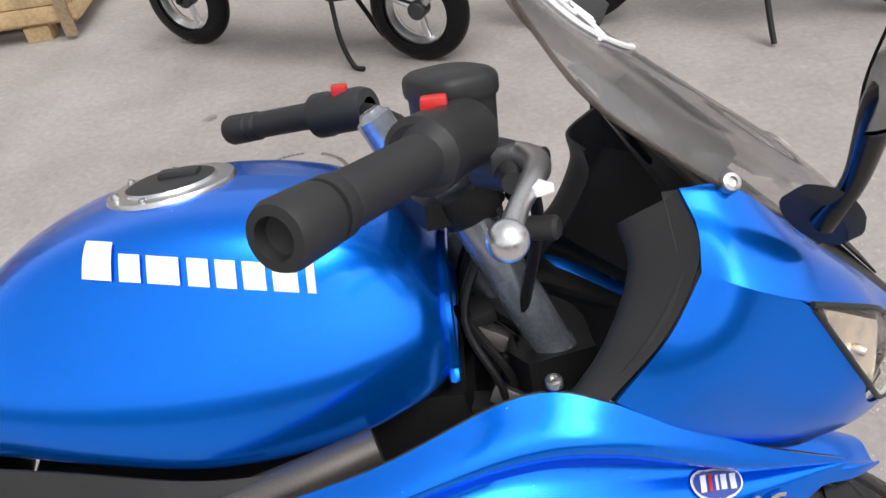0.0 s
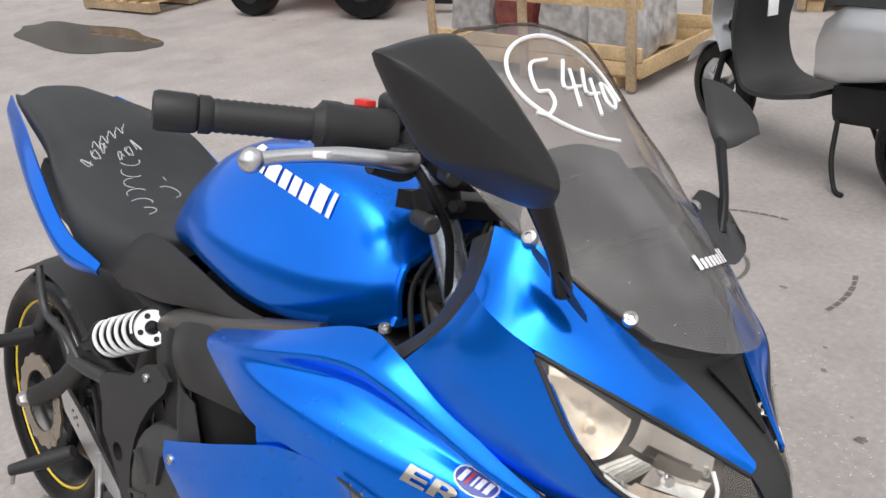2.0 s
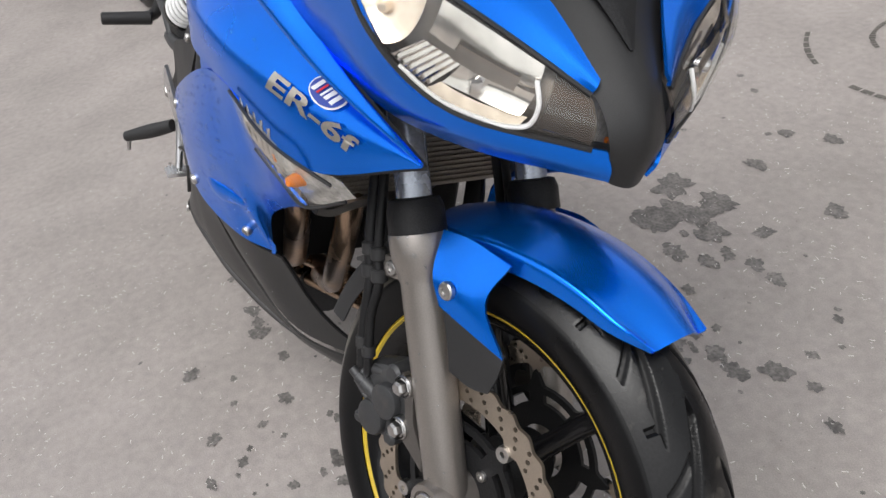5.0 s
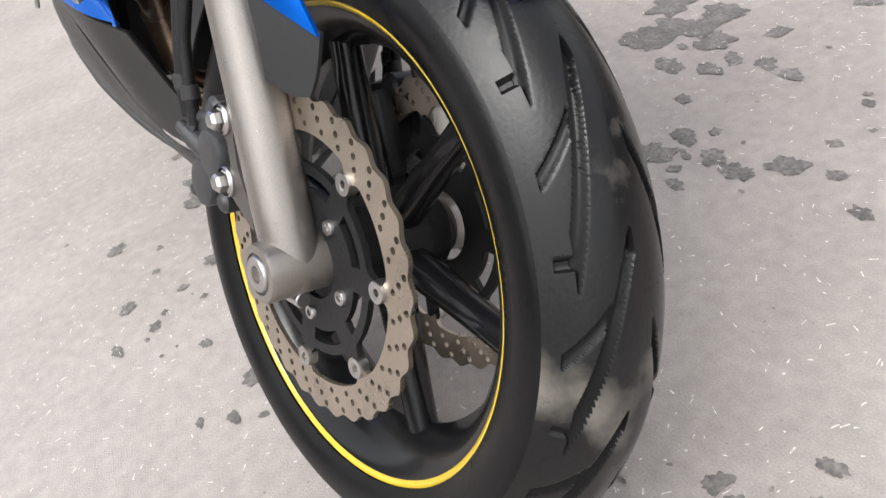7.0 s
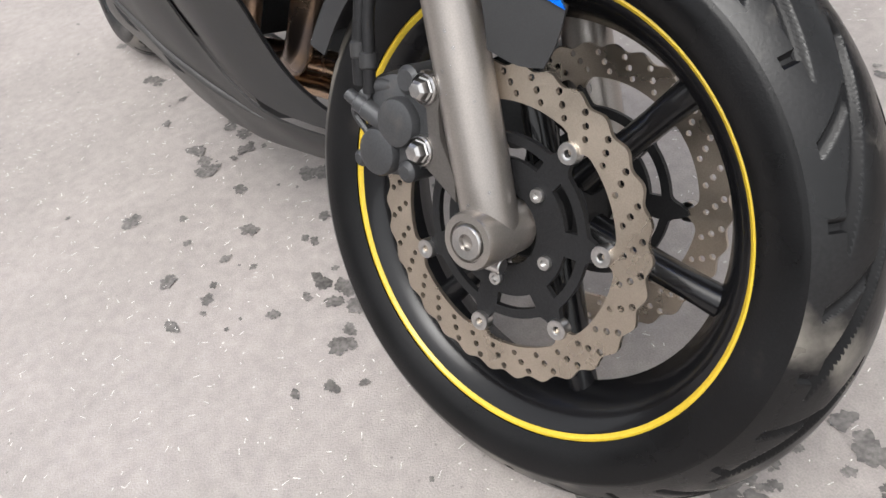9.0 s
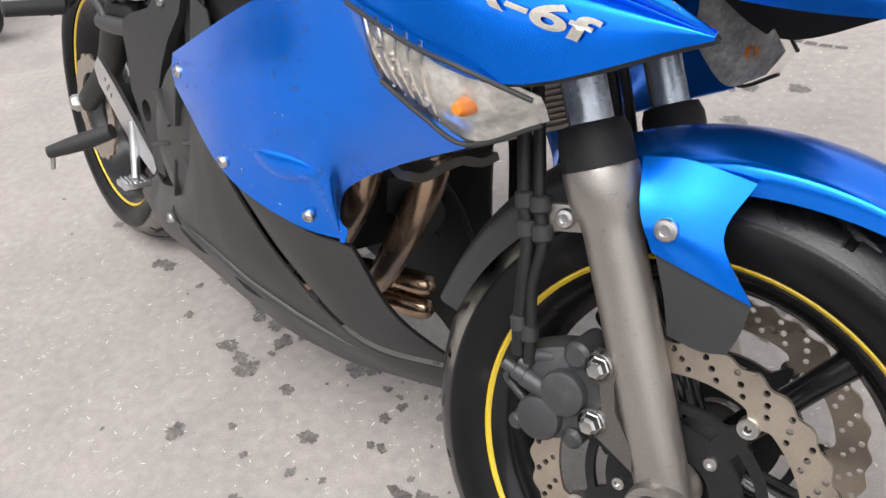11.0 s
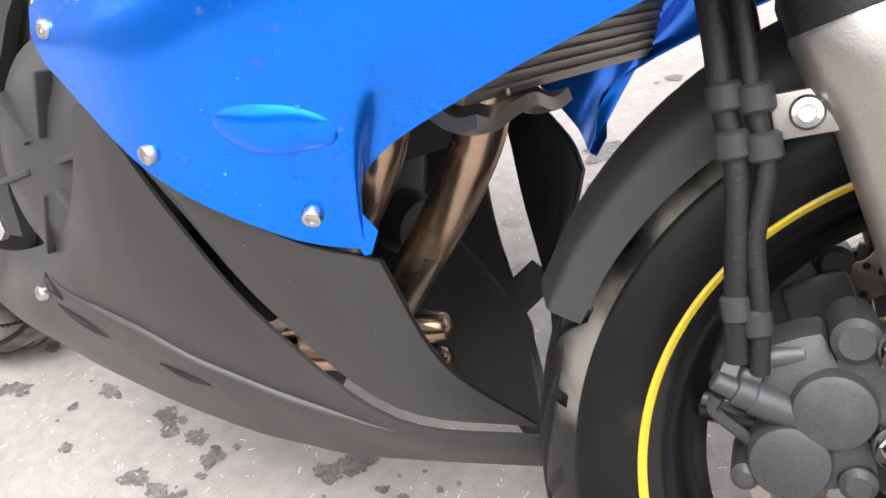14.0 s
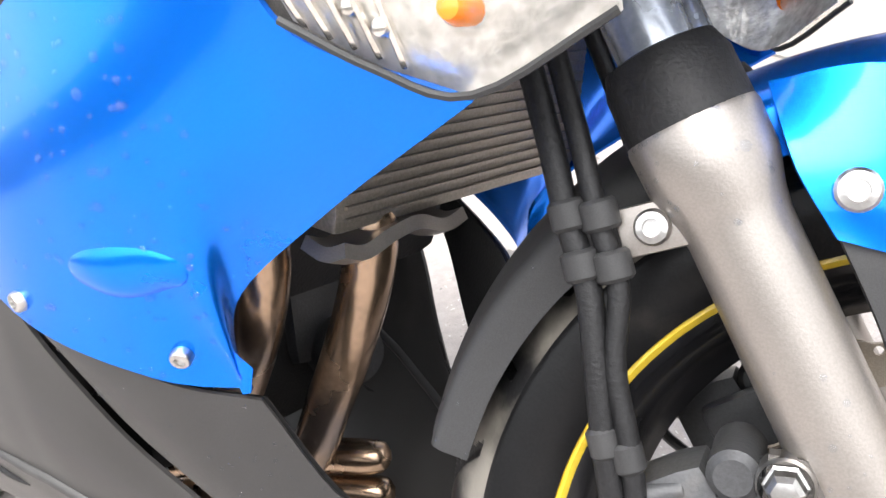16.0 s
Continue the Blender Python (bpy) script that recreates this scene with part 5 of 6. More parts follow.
res = part("brake_reservoir", rounded_pot([(.026, -.034), (.030, -.030), (.0315, .018), (.0325, .022)], (-.316, -.140, 1.098)), PLASTIC, bar, "black brake fluid reservoir")
part("reservoir_lid", rounded_pot([(.0335, .021), (.0345, .024), (.0345, .033), (.033, .037), (.029, .040), (.012, .0405)], (-.316, -.140, 1.098)), PLASTIC, res)
own = bmesh.new()
lathe(own, [(0, .004), (0.007, .004), (0.010, .002), (0.010, -.006)], (-.300, -.172, 1.108), (0.85, -.52, 0), 18)
part("sight_glass", own, GLOSSBLACK, res)
own = bmesh.new()
block(own, (-.300, -.155, 1.074), (0.075, 0.030, 0.026), tilt, 0.008)
part("master_cylinder", own, CASTGREY, bar)
own = bmesh.new()
lev = [V(-.288, -.158, 1.072), V(-.266, -.186, 1.073), V(-.262, -.228, 1.079), V(-.270, -.275, 1.084), V(-.283, -.320, 1.083), V(-.291, -.352, 1.080)]
tube(own, lev, [0.012, 0.0125, 0.010, 0.0085, 0.007, 0.0075], 14)
lever = part("brake_lever", own, ALLOY, bar, "silver brake lever with a ball end")
own = bmesh.new()
bmesh.ops.create_uvsphere(own, u_segments=20, v_segments=12, radius=0.0125, matrix=Matrix.Translation((-.293, -.362, 1.079)))
part("lever_ball", own, ALLOY, lever)
own = bmesh.new()
tube(own, [V(-.300, -.150, 1.056), V(-.280, -.185, 1.062), V(-.280, -.225, 1.068)], [0.012, 0.013, 0.008], 12)
part("lever_shroud", own, PLASTIC, lever)
own = bmesh.new()
block(own, (-.270, -.296, 1.086), (0.020, 0.014, 0.006), tilt, 0.001)
part("paper_tag", own, WHITEPAINT, lever, "scrap of white tape on lever")
llev = [other(p) for p in lev]
own = bmesh.new()
tube(own, llev, [0.012, 0.0125, 0.010, 0.0085, 0.007, 0.0075], 14)
part("clutch_lever", own, ALLOY, bar, "silver clutch lever")
# yokes and clamps
own = bmesh.new()
yo = lambda k, y, xo=0.012: SP(*(V(xo, y, -0.012) + RAKE * k))
rows = [[yo(.800, -.125, .035), yo(.800, 0, .075), yo(.800, .125, .035)], [yo(.800, -.130, -.030), yo(.800, 0, -.030), yo(.800, .130, -.030)]]
part("top_yoke", loft(rows, 6, 0.022), MATTBLACK, bike, "black top yoke")
rows = [[yo(.620, -.125, .040), yo(.620, 0, .07), yo(.620, .125, .040)], [yo(.620, -.130, -.030), yo(.620, 0, -.045), yo(.620, .130, -.030)]]
part("bottom_yoke", loft(rows, 6, 0.035), MATTBLACK, bike, "black bottom yoke")
for s in (-1, 1):
    own = bmesh.new()
    lathe(own, [(0.02, -.016), (0.030, -.014), (0.031, 0), (0.030, .014), (0.02, .016)], yo(.795, s * .113), SD(*RAKE), 26)
    cyl(own, yo(.795, s * .113 - .01, .050), yo(.795, s * .113 + .03 * s, .050), 0.008, None, 12, 0.002)
    part("fork_clamp", own, MATTBLACK, bike)
own = bmesh.new()
cyl(own, V(-.275, -.115, 1.055), V(-.245, -.130, 1.055), 0.010, None, 16, 0.002)
cyl(own, V(-.243, -.160, 1.006), V(-.290, -.138, 1.003), 0.0105, 0.010, 16, 0.003)
part("cable_clamp", own, PLASTIC, bike)
for pts in ([(-.285, -.165, 1.075), (-.262, -.150, 1.040), (-.258, -.115, .985), (-.275, -.085, .90)], [(-.300, .02, 1.02), (-.285, -.02, .97), (-.29, -.05, .90)]):
    own = bmesh.new()
    tube(own, [V(*p) for p in pts], 0.0055, 10)
    part("cable", own, MATTBLACK, bike, "black control cable")

# ---- seat and tail ----
SX = -.035
def seat_section(x, z, w, drop):
    x, w = x + (0 if x > -.82 else SX), w * 1.10
    return [(x, 0, z), (x, -w * .5, z - .004), (x, -w * .85, z - .022), (x, -w, z - drop * .5), (x, -w * .98, z - drop)]
ss = [seat_section(-.800, .868, .095, .05), seat_section(-.850, .862, .120, .085), seat_section(-.930, .852, .150, .105), seat_section(-1.03, .868, .165, .10), seat_section(-1.14, .910, .155, .07), seat_section(-1.22, .955, .140, .06), seat_section(-1.36, .985, .120, .05), seat_section(-1.50, .995, .09, .04)]
seat = part("seat", loft(ss, 6, 0.004), VINYL, bike, "black vinyl seat with faint chalk scribbles")
part("seat_half", loft(mirrored(ss), 6, 0.004), VINYL, seat)
cowl = [[(-.975, -.182, .764), (-1.09, -.192, .800), (-1.21, -.185, .880), (-1.34, -.160, .940), (-1.52, -.115, .975)],
        [(-.975, -.190, .752), (-1.09, -.204, .765), (-1.21, -.200, .832), (-1.34, -.175, .893), (-1.52, -.125, .940)],
        [(-.980, -.184, .742), (-1.09, -.194, .738), (-1.21, -.185, .785), (-1.34, -.160, .850), (-1.52, -.115, .91)]]
both("tail_cowl", cowl, BLUE, "glossy blue tail cowl below the seat", c=0.0)
own = bmesh.new()
block(own, (-1.15, 0, .76), (0.55, 0.22, 0.10), Matrix.Rotation(radians(14), 3, "Y"), 0.03)
part("undertail", own, MATTBLACK, bike)

def scrawl(pts, parent, name="chalk_mark"):
    me = seat.data
    tree = BVHTree.FromPolygons([v.co for v in me.vertices], [list(p.vertices) for p in me.polygons])
    out = []
    for x, y in pts:
        hit = tree.ray_cast(V(x, y, 1.3), V(0, 0, -1))[0]
        if hit is not None:
            out.append(hit + V(0, 0, 0.0004))
    if len(out) > 1:
        own = bmesh.new()
        tube(own, out, 0.0011, 5, 4)
        part(name, own, FADED, parent)


for k in range(6):
    cx, cy = -.98 - .035 * k, -.10 + .012 * k
    scrawl([(cx + .016 * math.cos(a), cy + .02 * math.sin(a)) for a in [0.4 * j + k for j in range(8)]], seat)
for k in range(7):
    cx = -1.20 - .01 * k
    scrawl([(cx, -.09 + .02 * k), (cx - .012, -.082 + .02 * k), (cx + .006, -.078 + .02 * k), (cx - .01, -.072 + .02 * k)], seat)

for k in range(9):
    cx, cy = -1.17 - .012 * (k % 3), -.115 + .022 * k
    scrawl([(cx + .014 * math.sin(2.1 * j + k), cy + .007 * math.cos(1.7 * j + 2 * k)) for j in range(6)], seat)
for k in range(3):
    cx, cy = -1.04 - .05 * k, -.02 + .035 * k
    scrawl([(cx + .024 * math.cos(a), cy + .018 * math.sin(a)) for a in [0.5 * j + 2 * k for j in range(8 + 2 * k)]], seat)

# ---- shock, swingarm, rear wheel, foot controls ----
top, bot = V(-.832, -.152, .692), V(-1.025, -.174, .602)
d = (bot - top).normalized()
own = bmesh.new()
lathe(own, [(0, -.02), (0.020, -.018), (0.026, 0), (0.034, .010), (0.036, .022), (0.027, .026), (0.027, .15), (0.036, .152), (0.036, .164), (0.016, .17), (0.016, .225), (0, .227)], top, d, 28)
shock = part("rear_shock", own, GLOSSBLACK, bike, "rear shock absorber with a white coil spring")
own = bmesh.new()
x, y, _ = frame_of(d)
tube(own, [top + d * (0.030 + 0.125 * k / 60) + (x * math.cos(2 * math.pi * 5.3 * k / 60) + y * math.sin(2 * math.pi * 5.3 * k / 60)) * 0.0315 for k in range(61)], 0.0037, 10, 3)
part("coil_spring", own, WHITEPAINT, shock, "white coil spring")
bn = V(.62, -.72, .30).normalized()
bc = top + V(.008, -.014, .004)
bx, by, _ = frame_of(bn)
own = bmesh.new()
lathe(own, [(0, .000), (0.009, .000), (0.012, .008), (0.029, .008), (0.032, .004), (0.032, -.012), (0.020, -.014)], bc, bn, 30)
boss = part("shock_bolt", own, ALLOY, shock, "bright shock mount boss with holes")
for k in range(4):
    a = 0.5 + math.pi / 2 * k
    own = bmesh.new()
    e = bc + (bx * math.cos(a) + by * math.sin(a)) * 0.020
    cyl(own, e + bn * .004, e + bn * .0088, 0.0048, None, 14)
    part("boss_hole", own, MATTBLACK, boss)
own = bmesh.new()
tube(own, [V(-.93, -.12, .50), V(-1.03, -.155, .575), V(-1.10, -.15, .54), V(-1.25, -.125, .43), V(-1.44, -.115, .315)], [0.03, 0.024, 0.026, 0.024, 0.022], 16)
part("swingarm", own, MATTBLACK, bike, "dark bronze swingarm")
own = bmesh.new()
tube(own, [V(-.93, .12, .50), V(-1.25, .125, .40), V(-1.44, .115, .315)], 0.025, 14)
part("swingarm", own, CASTGREY, bike, "dark bronze swingarm")
rear = wheel("rear_wheel", (-1.455, 0, .300), (0, -1, 0), (1, 0, 0), 0.305, 0.080, bike, 6, 0.2)
own = bmesh.new()
plate(own, [((0.108 + .003 * math.cos(16 * a)) * math.cos(a), (0.108 + .003 * math.cos(16 * a)) * math.sin(a)) for a in [2 * math.pi * k / 128 for k in range(128)]], 0.005, basis((-1.44, -.098, .300), (1, 0, 0), (0, 0, 1)), [ring(0.072, 40)])
part("rear_disc", own, DISC, rear)
own = bmesh.new()
lathe(own, [(0, .02), (0.012, .02), (0.018, .012), (0.018, -.01)], (-1.44, -.130, .315), (0, -1, 0), 6)
part("axle_nut", own, STEEL, rear)
rows = []
for k in range(6):
    a = radians(20 + 100 * k / 5)
    rows.append([(-1.44 + 0.325 * math.cos(a), y, .300 + 0.325 * math.sin(a) - abs(y) * 0.25) for y in (-.088, -.05, 0, .05, .088)])
part("hugger", loft(rows, 4, 0.003), PLASTIC, bike, "black rear wheel hugger")
# footrest hanger and brake pedal
own = bmesh.new()
plate(own, [(-1.110, .470), (-1.085, .492), (-1.020, .462), (-.955, .425), (-.880, .382), (-.872, .365), (-.885, .352), (-.960, .372), (-1.040, .415), (-1.095, .445)], 0.007, basis((0, -.188, 0), (1, 0, 0), (0, 0, 1)), [ring(0.004, 8, -1.060, .460), ring(0.004, 8, -1.045, .452), ring(0.004, 8, -1.055, .446), ring(0.004, 8, -1.040, .438)])
hang = part("footrest_hanger", own, ALLOY, bike, "brushed alloy footrest hanger")
own = bmesh.new()
tube(own, [V(-.955, -.178, .560), V(-1.03, -.178, .550), V(-1.10, -.175, .545)], 0.014, 12)
tube(own, [V(-1.06, -.178, .545), V(-1.12, -.18, .585), V(-1.22, -.175, .60), V(-1.26, -.17, .68)], 0.008, 12)
part("passenger_hanger", own, CASTGREY, bike)
own = bmesh.new()
tube(own, [V(-1.073, -.190, .368), V(-1.110, -.230, .345), V(-1.150, -.275, .322)], [0.013, 0.015, 0.011], 12)
peg = part("footpeg", own, GRIP, bike, "black rubber footpeg")
own = bmesh.new()
cyl(own, (-1.146, -.271, .322), (-1.149, -.273, .292), 0.005, 0.004, 10, 0.001)
part("peg_feeler", own, STEEL, peg)
own = bmesh.new()
tube(own, [V(-.955, -.195, .420), V(-.950, -.198, .385), V(-.942, -.202, .350), V(-.938, -.205, .332)], 0.007, 12)
block(own, (-.940, -.208, .324), (0.036, 0.044, 0.010), None, 0.003)
for k in range(5):
    block(own, (-.940, -.222 + .007 * k, .330), (0.034, 0.003, 0.004), None, 0)
part("brake_pedal", own, ALLOY, bike, "alloy rear brake pedal")
own = bmesh.new()
tube(own, [V(-1.24, -.165, .60), V(-1.25, -.18, .555), V(-1.30, -.20, .53)], 0.012, 12)
cyl(own, (-1.24, -.19, .545), (-1.25, -.29, .545), 0.014, 0.013, 14, 0.003)
part("passenger_peg", own, GRIP, bike, "folded passenger footpeg")
own = bmesh.new()
tube(own, [V(-.80, .12, .25), V(-.90, .26, .12), V(-.94, .34, .105)], 0.012, 12)
part("side_stand", own, MATTBLACK, bike, "black side stand")

# ---- the yard behind ----
def small_wheel(parent, c, R, half, rim_mat=ALLOY, spokes=5, name="wheel"):
    own = bmesh.new()
    r = R * 0.64
    lathe(own, [(r * 0.94, -half * .7), (r * 1.04, -half * .7), (r * 0.96, -half * .3), (r * .9, 0), (r * 0.96, half * .3), (r * 1.04, half * .7), (r * 0.94, half * .7), (r * .84, 0), (r * 0.94, -half * .7)], c, (0, 1, 0), 40)
    w = part(name, own, rim_mat, parent)
    for k in range(spokes):
        a = 2 * math.pi * k / spokes + 0.3
        own = bmesh.new()
        d = V(math.cos(a), 0, math.sin(a))
        cyl(own, Vector(c) + d * 0.02, Vector(c) + d * r * .9, 0.016, 0.011, 10)
        part("spoke", own, rim_mat, w)
    own = bmesh.new()
    cyl(own, Vector(c) + V(0, -half * .8, 0), Vector(c) + V(0, half * .8, 0), 0.035, None, 20, 0.004)
    part("hub", own, CASTGREY, w)
    own = bmesh.new()
    prof = [(R - (R - r) * abs(u) ** 2.4, half * math.sin(u * 1.45)) for u in [-1 + 2 * k / 12 for k in range(13)]]
    lathe(own, prof, c, (0, 1, 0), 48)
    part("tyre", own, RUBBER, w)
    return w


def scooter(label, m, body, panel, box=False):
    """A step-through scooter, nose along +x, origin under the rear wheel."""
    s = thing("scooter", label, "scooter", m)
    WB, R = 1.10, 0.205
    small_wheel(s, V(0, 0, R), R, 0.045, ALLOY, 3, "rear_wheel")
    small_wheel(s, V(WB, 0, R), R, 0.042, ALLOY, 3, "front_wheel")
    rows = []
    for x, zt, zb, w in ((.44, .62, .40, .12), (.30, .70, .42, .155), (.10, .73, .47, .165), (-.10, .735, .53, .14), (-.30, .74, .60, .08)):
        rows.append([V(x, -w * .75, zt), V(x, -w, (zt * 2 + zb) / 3), V(x, -w * .98, (zt + zb * 2) / 3), V(x, -w * .8, zb), V(x, w * .8, zb), V(x, w * .98, (zt + zb * 2) / 3), V(x, w, (zt * 2 + zb) / 3), V(x, w * .75, zt)])
    part("rear_bodywork", loft(rows, 5, 0.003), body, s)
    rows = []
    for x, z, w in ((.46, .70, .09), (.36, .745, .13), (.15, .765, .14), (-.08, .80, .13), (-.26, .80, .09)):
        rows.append([V(x, -w, z - .05), V(x, -w * .8, z - .005), V(x, 0, z + .01), V(x, w * .8, z - .005), V(x, w, z - .05)])
    part("seat", loft(rows, 5, 0.01), VINYL, s, "black scooter seat")
    rows = [[V(.40, y, .34), V(.62, y, .285), V(.78, y, .285), V(.86, y * .9, .36), V(.90, y * .9, .52), V(.86, y * .95, .72), V(.84, y * .7, .90)] for y in (-.16, -.08, 0, .08, .16)]
    part("floor_and_shield", loft(rows, 5, 0.02), PLASTIC, s, "black leg shield and footboard")
    rows = [[V(.93, y, .42), V(1.02, y * .9, .56), V(.97, y * .9, .74), V(.90, y * .7, .92)] for y in (-.17, -.09, 0, .09, .17)]
    rows = [[V(p.x + .05 * (1 - abs(p.y) / .17), p.y, p.z) for p in r] for r in rows]
    part("front_apron", loft(rows, 5, 0.006), panel, s)
    g = []
    for k in range(6):
        a = radians(25 + 130 * k / 5)
        g.append([V(WB + .235 * math.cos(a), y, R + .235 * math.sin(a) - abs(y) * .4) for y in (-.055, -.03, 0, .03, .055)])
    part("front_mudguard", loft(g, 4, 0.003), panel, s)
    for y in (-.055, .055):
        own = bmesh.new()
        cyl(own, V(WB, y, R), V(WB - .10, y, .52), 0.015, None, 12)
        part("fork_leg", own, MATTBLACK, s)
    own = bmesh.new()
    tube(own, [V(.80, -.33, .98), V(.86, -.15, 1.0), V(.90, 0, .99), V(.86, .15, 1.0), V(.80, .33, .98)], 0.014, 10)
    part("handlebar", own, GRIP, s)
    own = bmesh.new()
    block(own, (.90, 0, .96), (0.16, 0.26, 0.13), None, 0.05, 0.8)
    part("headset", own, PLASTIC, s)
    own = bmesh.new()
    block(own, (.18, 0, .34), (0.42, 0.16, 0.16), Matrix.Rotation(radians(8), 3, "Y"), 0.04)
    part("engine", own, MATTBLACK, s)
    own = bmesh.new()
    cyl(own, V(.26, -.13, .30), V(-.06, -.15, .25), 0.038, 0.052, 20, 0.012)
    cyl(own, V(-.06, -.15, .25), V(-.22, -.15, .24), 0.056, 0.050, 20, 0.012)
    part("exhaust", own, ALLOY, s, "silver exhaust silencer")
    own = bmesh.new()
    tube(own, [V(.34, -.07, .26), V(.30, -.12, .12), V(.25, -.14, .02), V(.20, -.15, .012)], 0.010, 10)
    tube(own, [V(.34, .07, .26), V(.30, .12, .12), V(.25, .14, .02), V(.20, .15, .012)], 0.010, 10)
    part("centre_stand", own, MATTBLACK, s)
    own = bmesh.new()
    block(own, (-.33, 0, .66), (0.06, 0.11, 0.06), None, 0.015)
    part("tail_light", own, REDPLASTIC, s, "red tail light")
    for y in (-.11, .11):
        own = bmesh.new()
        block(own, (-.31, y, .65), (0.05, 0.06, 0.045), None, 0.015)
        part("indicator", own, AMBER, s)
    own = bmesh.new()
    block(own, (-.33, 0, .50), (0.02, 0.14, 0.22), Matrix.Rotation(radians(18), 3, "Y"), 0.006)
    part("rear_flap", own, PLASTIC, s)
    own = bmesh.new()
    tube(own, [V(.845, -.11, .92), V(.83, -.03, .66), V(.825, 0, .62), V(.83, .05, .68), V(.845, .11, .92)], 0.003, 6)
    part("string", own, WHITEPAINT, s)
    own = bmesh.new()
    block(own, (.822, 0, .60), (0.006, 0.05, 0.07), None, 0.001)
    part("paper_tag", own, WHITEPAINT, s, "white paper tag on a string")
    if box:
        own = bmesh.new()
        block(own, (-.30, 0, .90), (0.40, 0.42, 0.26), None, 0.03, 0.9)
        part("top_box", own, PLASTIC, s, "black luggage box")
    return s


def ground_pose(a, b):
    """From the rear contact a towards the front contact b."""
    d = Vector(b) - Vector(a)
    return pose(a[0], a[1], 0, 0, 0, math.degrees(math.atan2(d.y, d.x)))


scooter("silver step-through scooter with black footboard on its stand", ground_pose((-.42, 2.70), (-1.42, 3.17)), SILVERPAINT, SILVERPAINT)
scooter("navy scooter with a black luggage box", ground_pose((.55, 3.55), (-.50, 4.10)), NAVY, SILVERPAINT, True)


def bicycle_wheel_bike(label, m, rim=ALLOY, paint=NAVY):
    """A large old motorcycle seen in part: spoked wheels, frame, tank and seat."""
    s = thing("motorcycle", label, "motorcycle", m)
    for x in (0, 1.30):
        c = V(x, 0, .30)
        own = bmesh.new()
        lathe(own, [(.215, -.02), (.225, -.022), (.228, 0), (.225, .022), (.215, .02), (.208, 0), (.215, -.02)], c, (0, 1, 0), 48)
        w = part("wheel_rim", own, rim, s)
        own = bmesh.new()
        lathe(own, [(.225, -.03), (.265, -.045), (.292, -.03), (.300, 0), (.292, .03), (.265, .045), (.225, .03)], c, (0, 1, 0), 64)
        part("tyre", own, RUBBER, w)
        own = bmesh.new()
        for k in range(24):
            a = 2 * math.pi * k / 24
            cyl(own, c + V(.03 * math.cos(a + .9), .03 * (-1) ** k, .03 * math.sin(a + .9)), c + V(.216 * math.cos(a), 0, .216 * math.sin(a)), 0.0022, None, 5)
        cyl(own, c + V(0, -.06, 0), c + V(0, .06, 0), .032, None, 16, .004)
        part("spoke_set", own, rim if rim is GOLD else STEEL, w)
    own = bmesh.new()
    block(own, (.60, 0, .42), (.42, .24, .30), None, .05)
    part("engine", own, CASTGREY, s)
    rows = []
    for x, z, w in ((.95, .86, .08), (.82, .92, .13), (.62, .91, .13), (.48, .84, .09)):
        rows.append([V(x, -w, z - .16), V(x, -w * 1.05, z - .07), V(x, -w * .6, z), V(x, 0, z + .01), V(x, w * .6, z), V(x, w * 1.05, z - .07), V(x, w, z - .16)])
    part("fuel_tank", loft(rows, 5, .004), paint, s)
    own = bmesh.new()
    block(own, (.15, 0, .80), (.66, .24, .10), None, .04)
    part("seat", own, VINYL, s)
    for y in (-.09, .09):
        own = bmesh.new()
        cyl(own, V(1.30, y, .30), V(1.05, y, .95), .02, None, 14)
        part("fork_leg", own, CHROME, s)
        own = bmesh.new()
        tube(own, [V(0, y, .30), V(.35, y, .38), V(.5, y, .40)], .02, 10)
        part("swingarm", own, MATTBLACK, s)
    own = bmesh.new()
    cyl(own, V(.40, -.15, .28), V(-.25, -.17, .34), .035, .045, 18, .008)
    part("silencer", own, CHROME, s)
    own = bmesh.new()
    tube(own, [V(.62, .10, .30), V(.58, .22, .10), V(.56, .28, .012)], .011, 10)
    part("side_stand", own, MATTBLACK, s)
    return s


bicycle_wheel_bike("dark motorcycle with bright spoked wheels", ground_pose((1.45, 2.55), (.16, 2.86)))
bicycle_wheel_bike("black motorcycle with gold wheels standing behind", ground_pose((-4.72, -.08), (-3.45, .11)), GOLD, GLOSSBLACK)


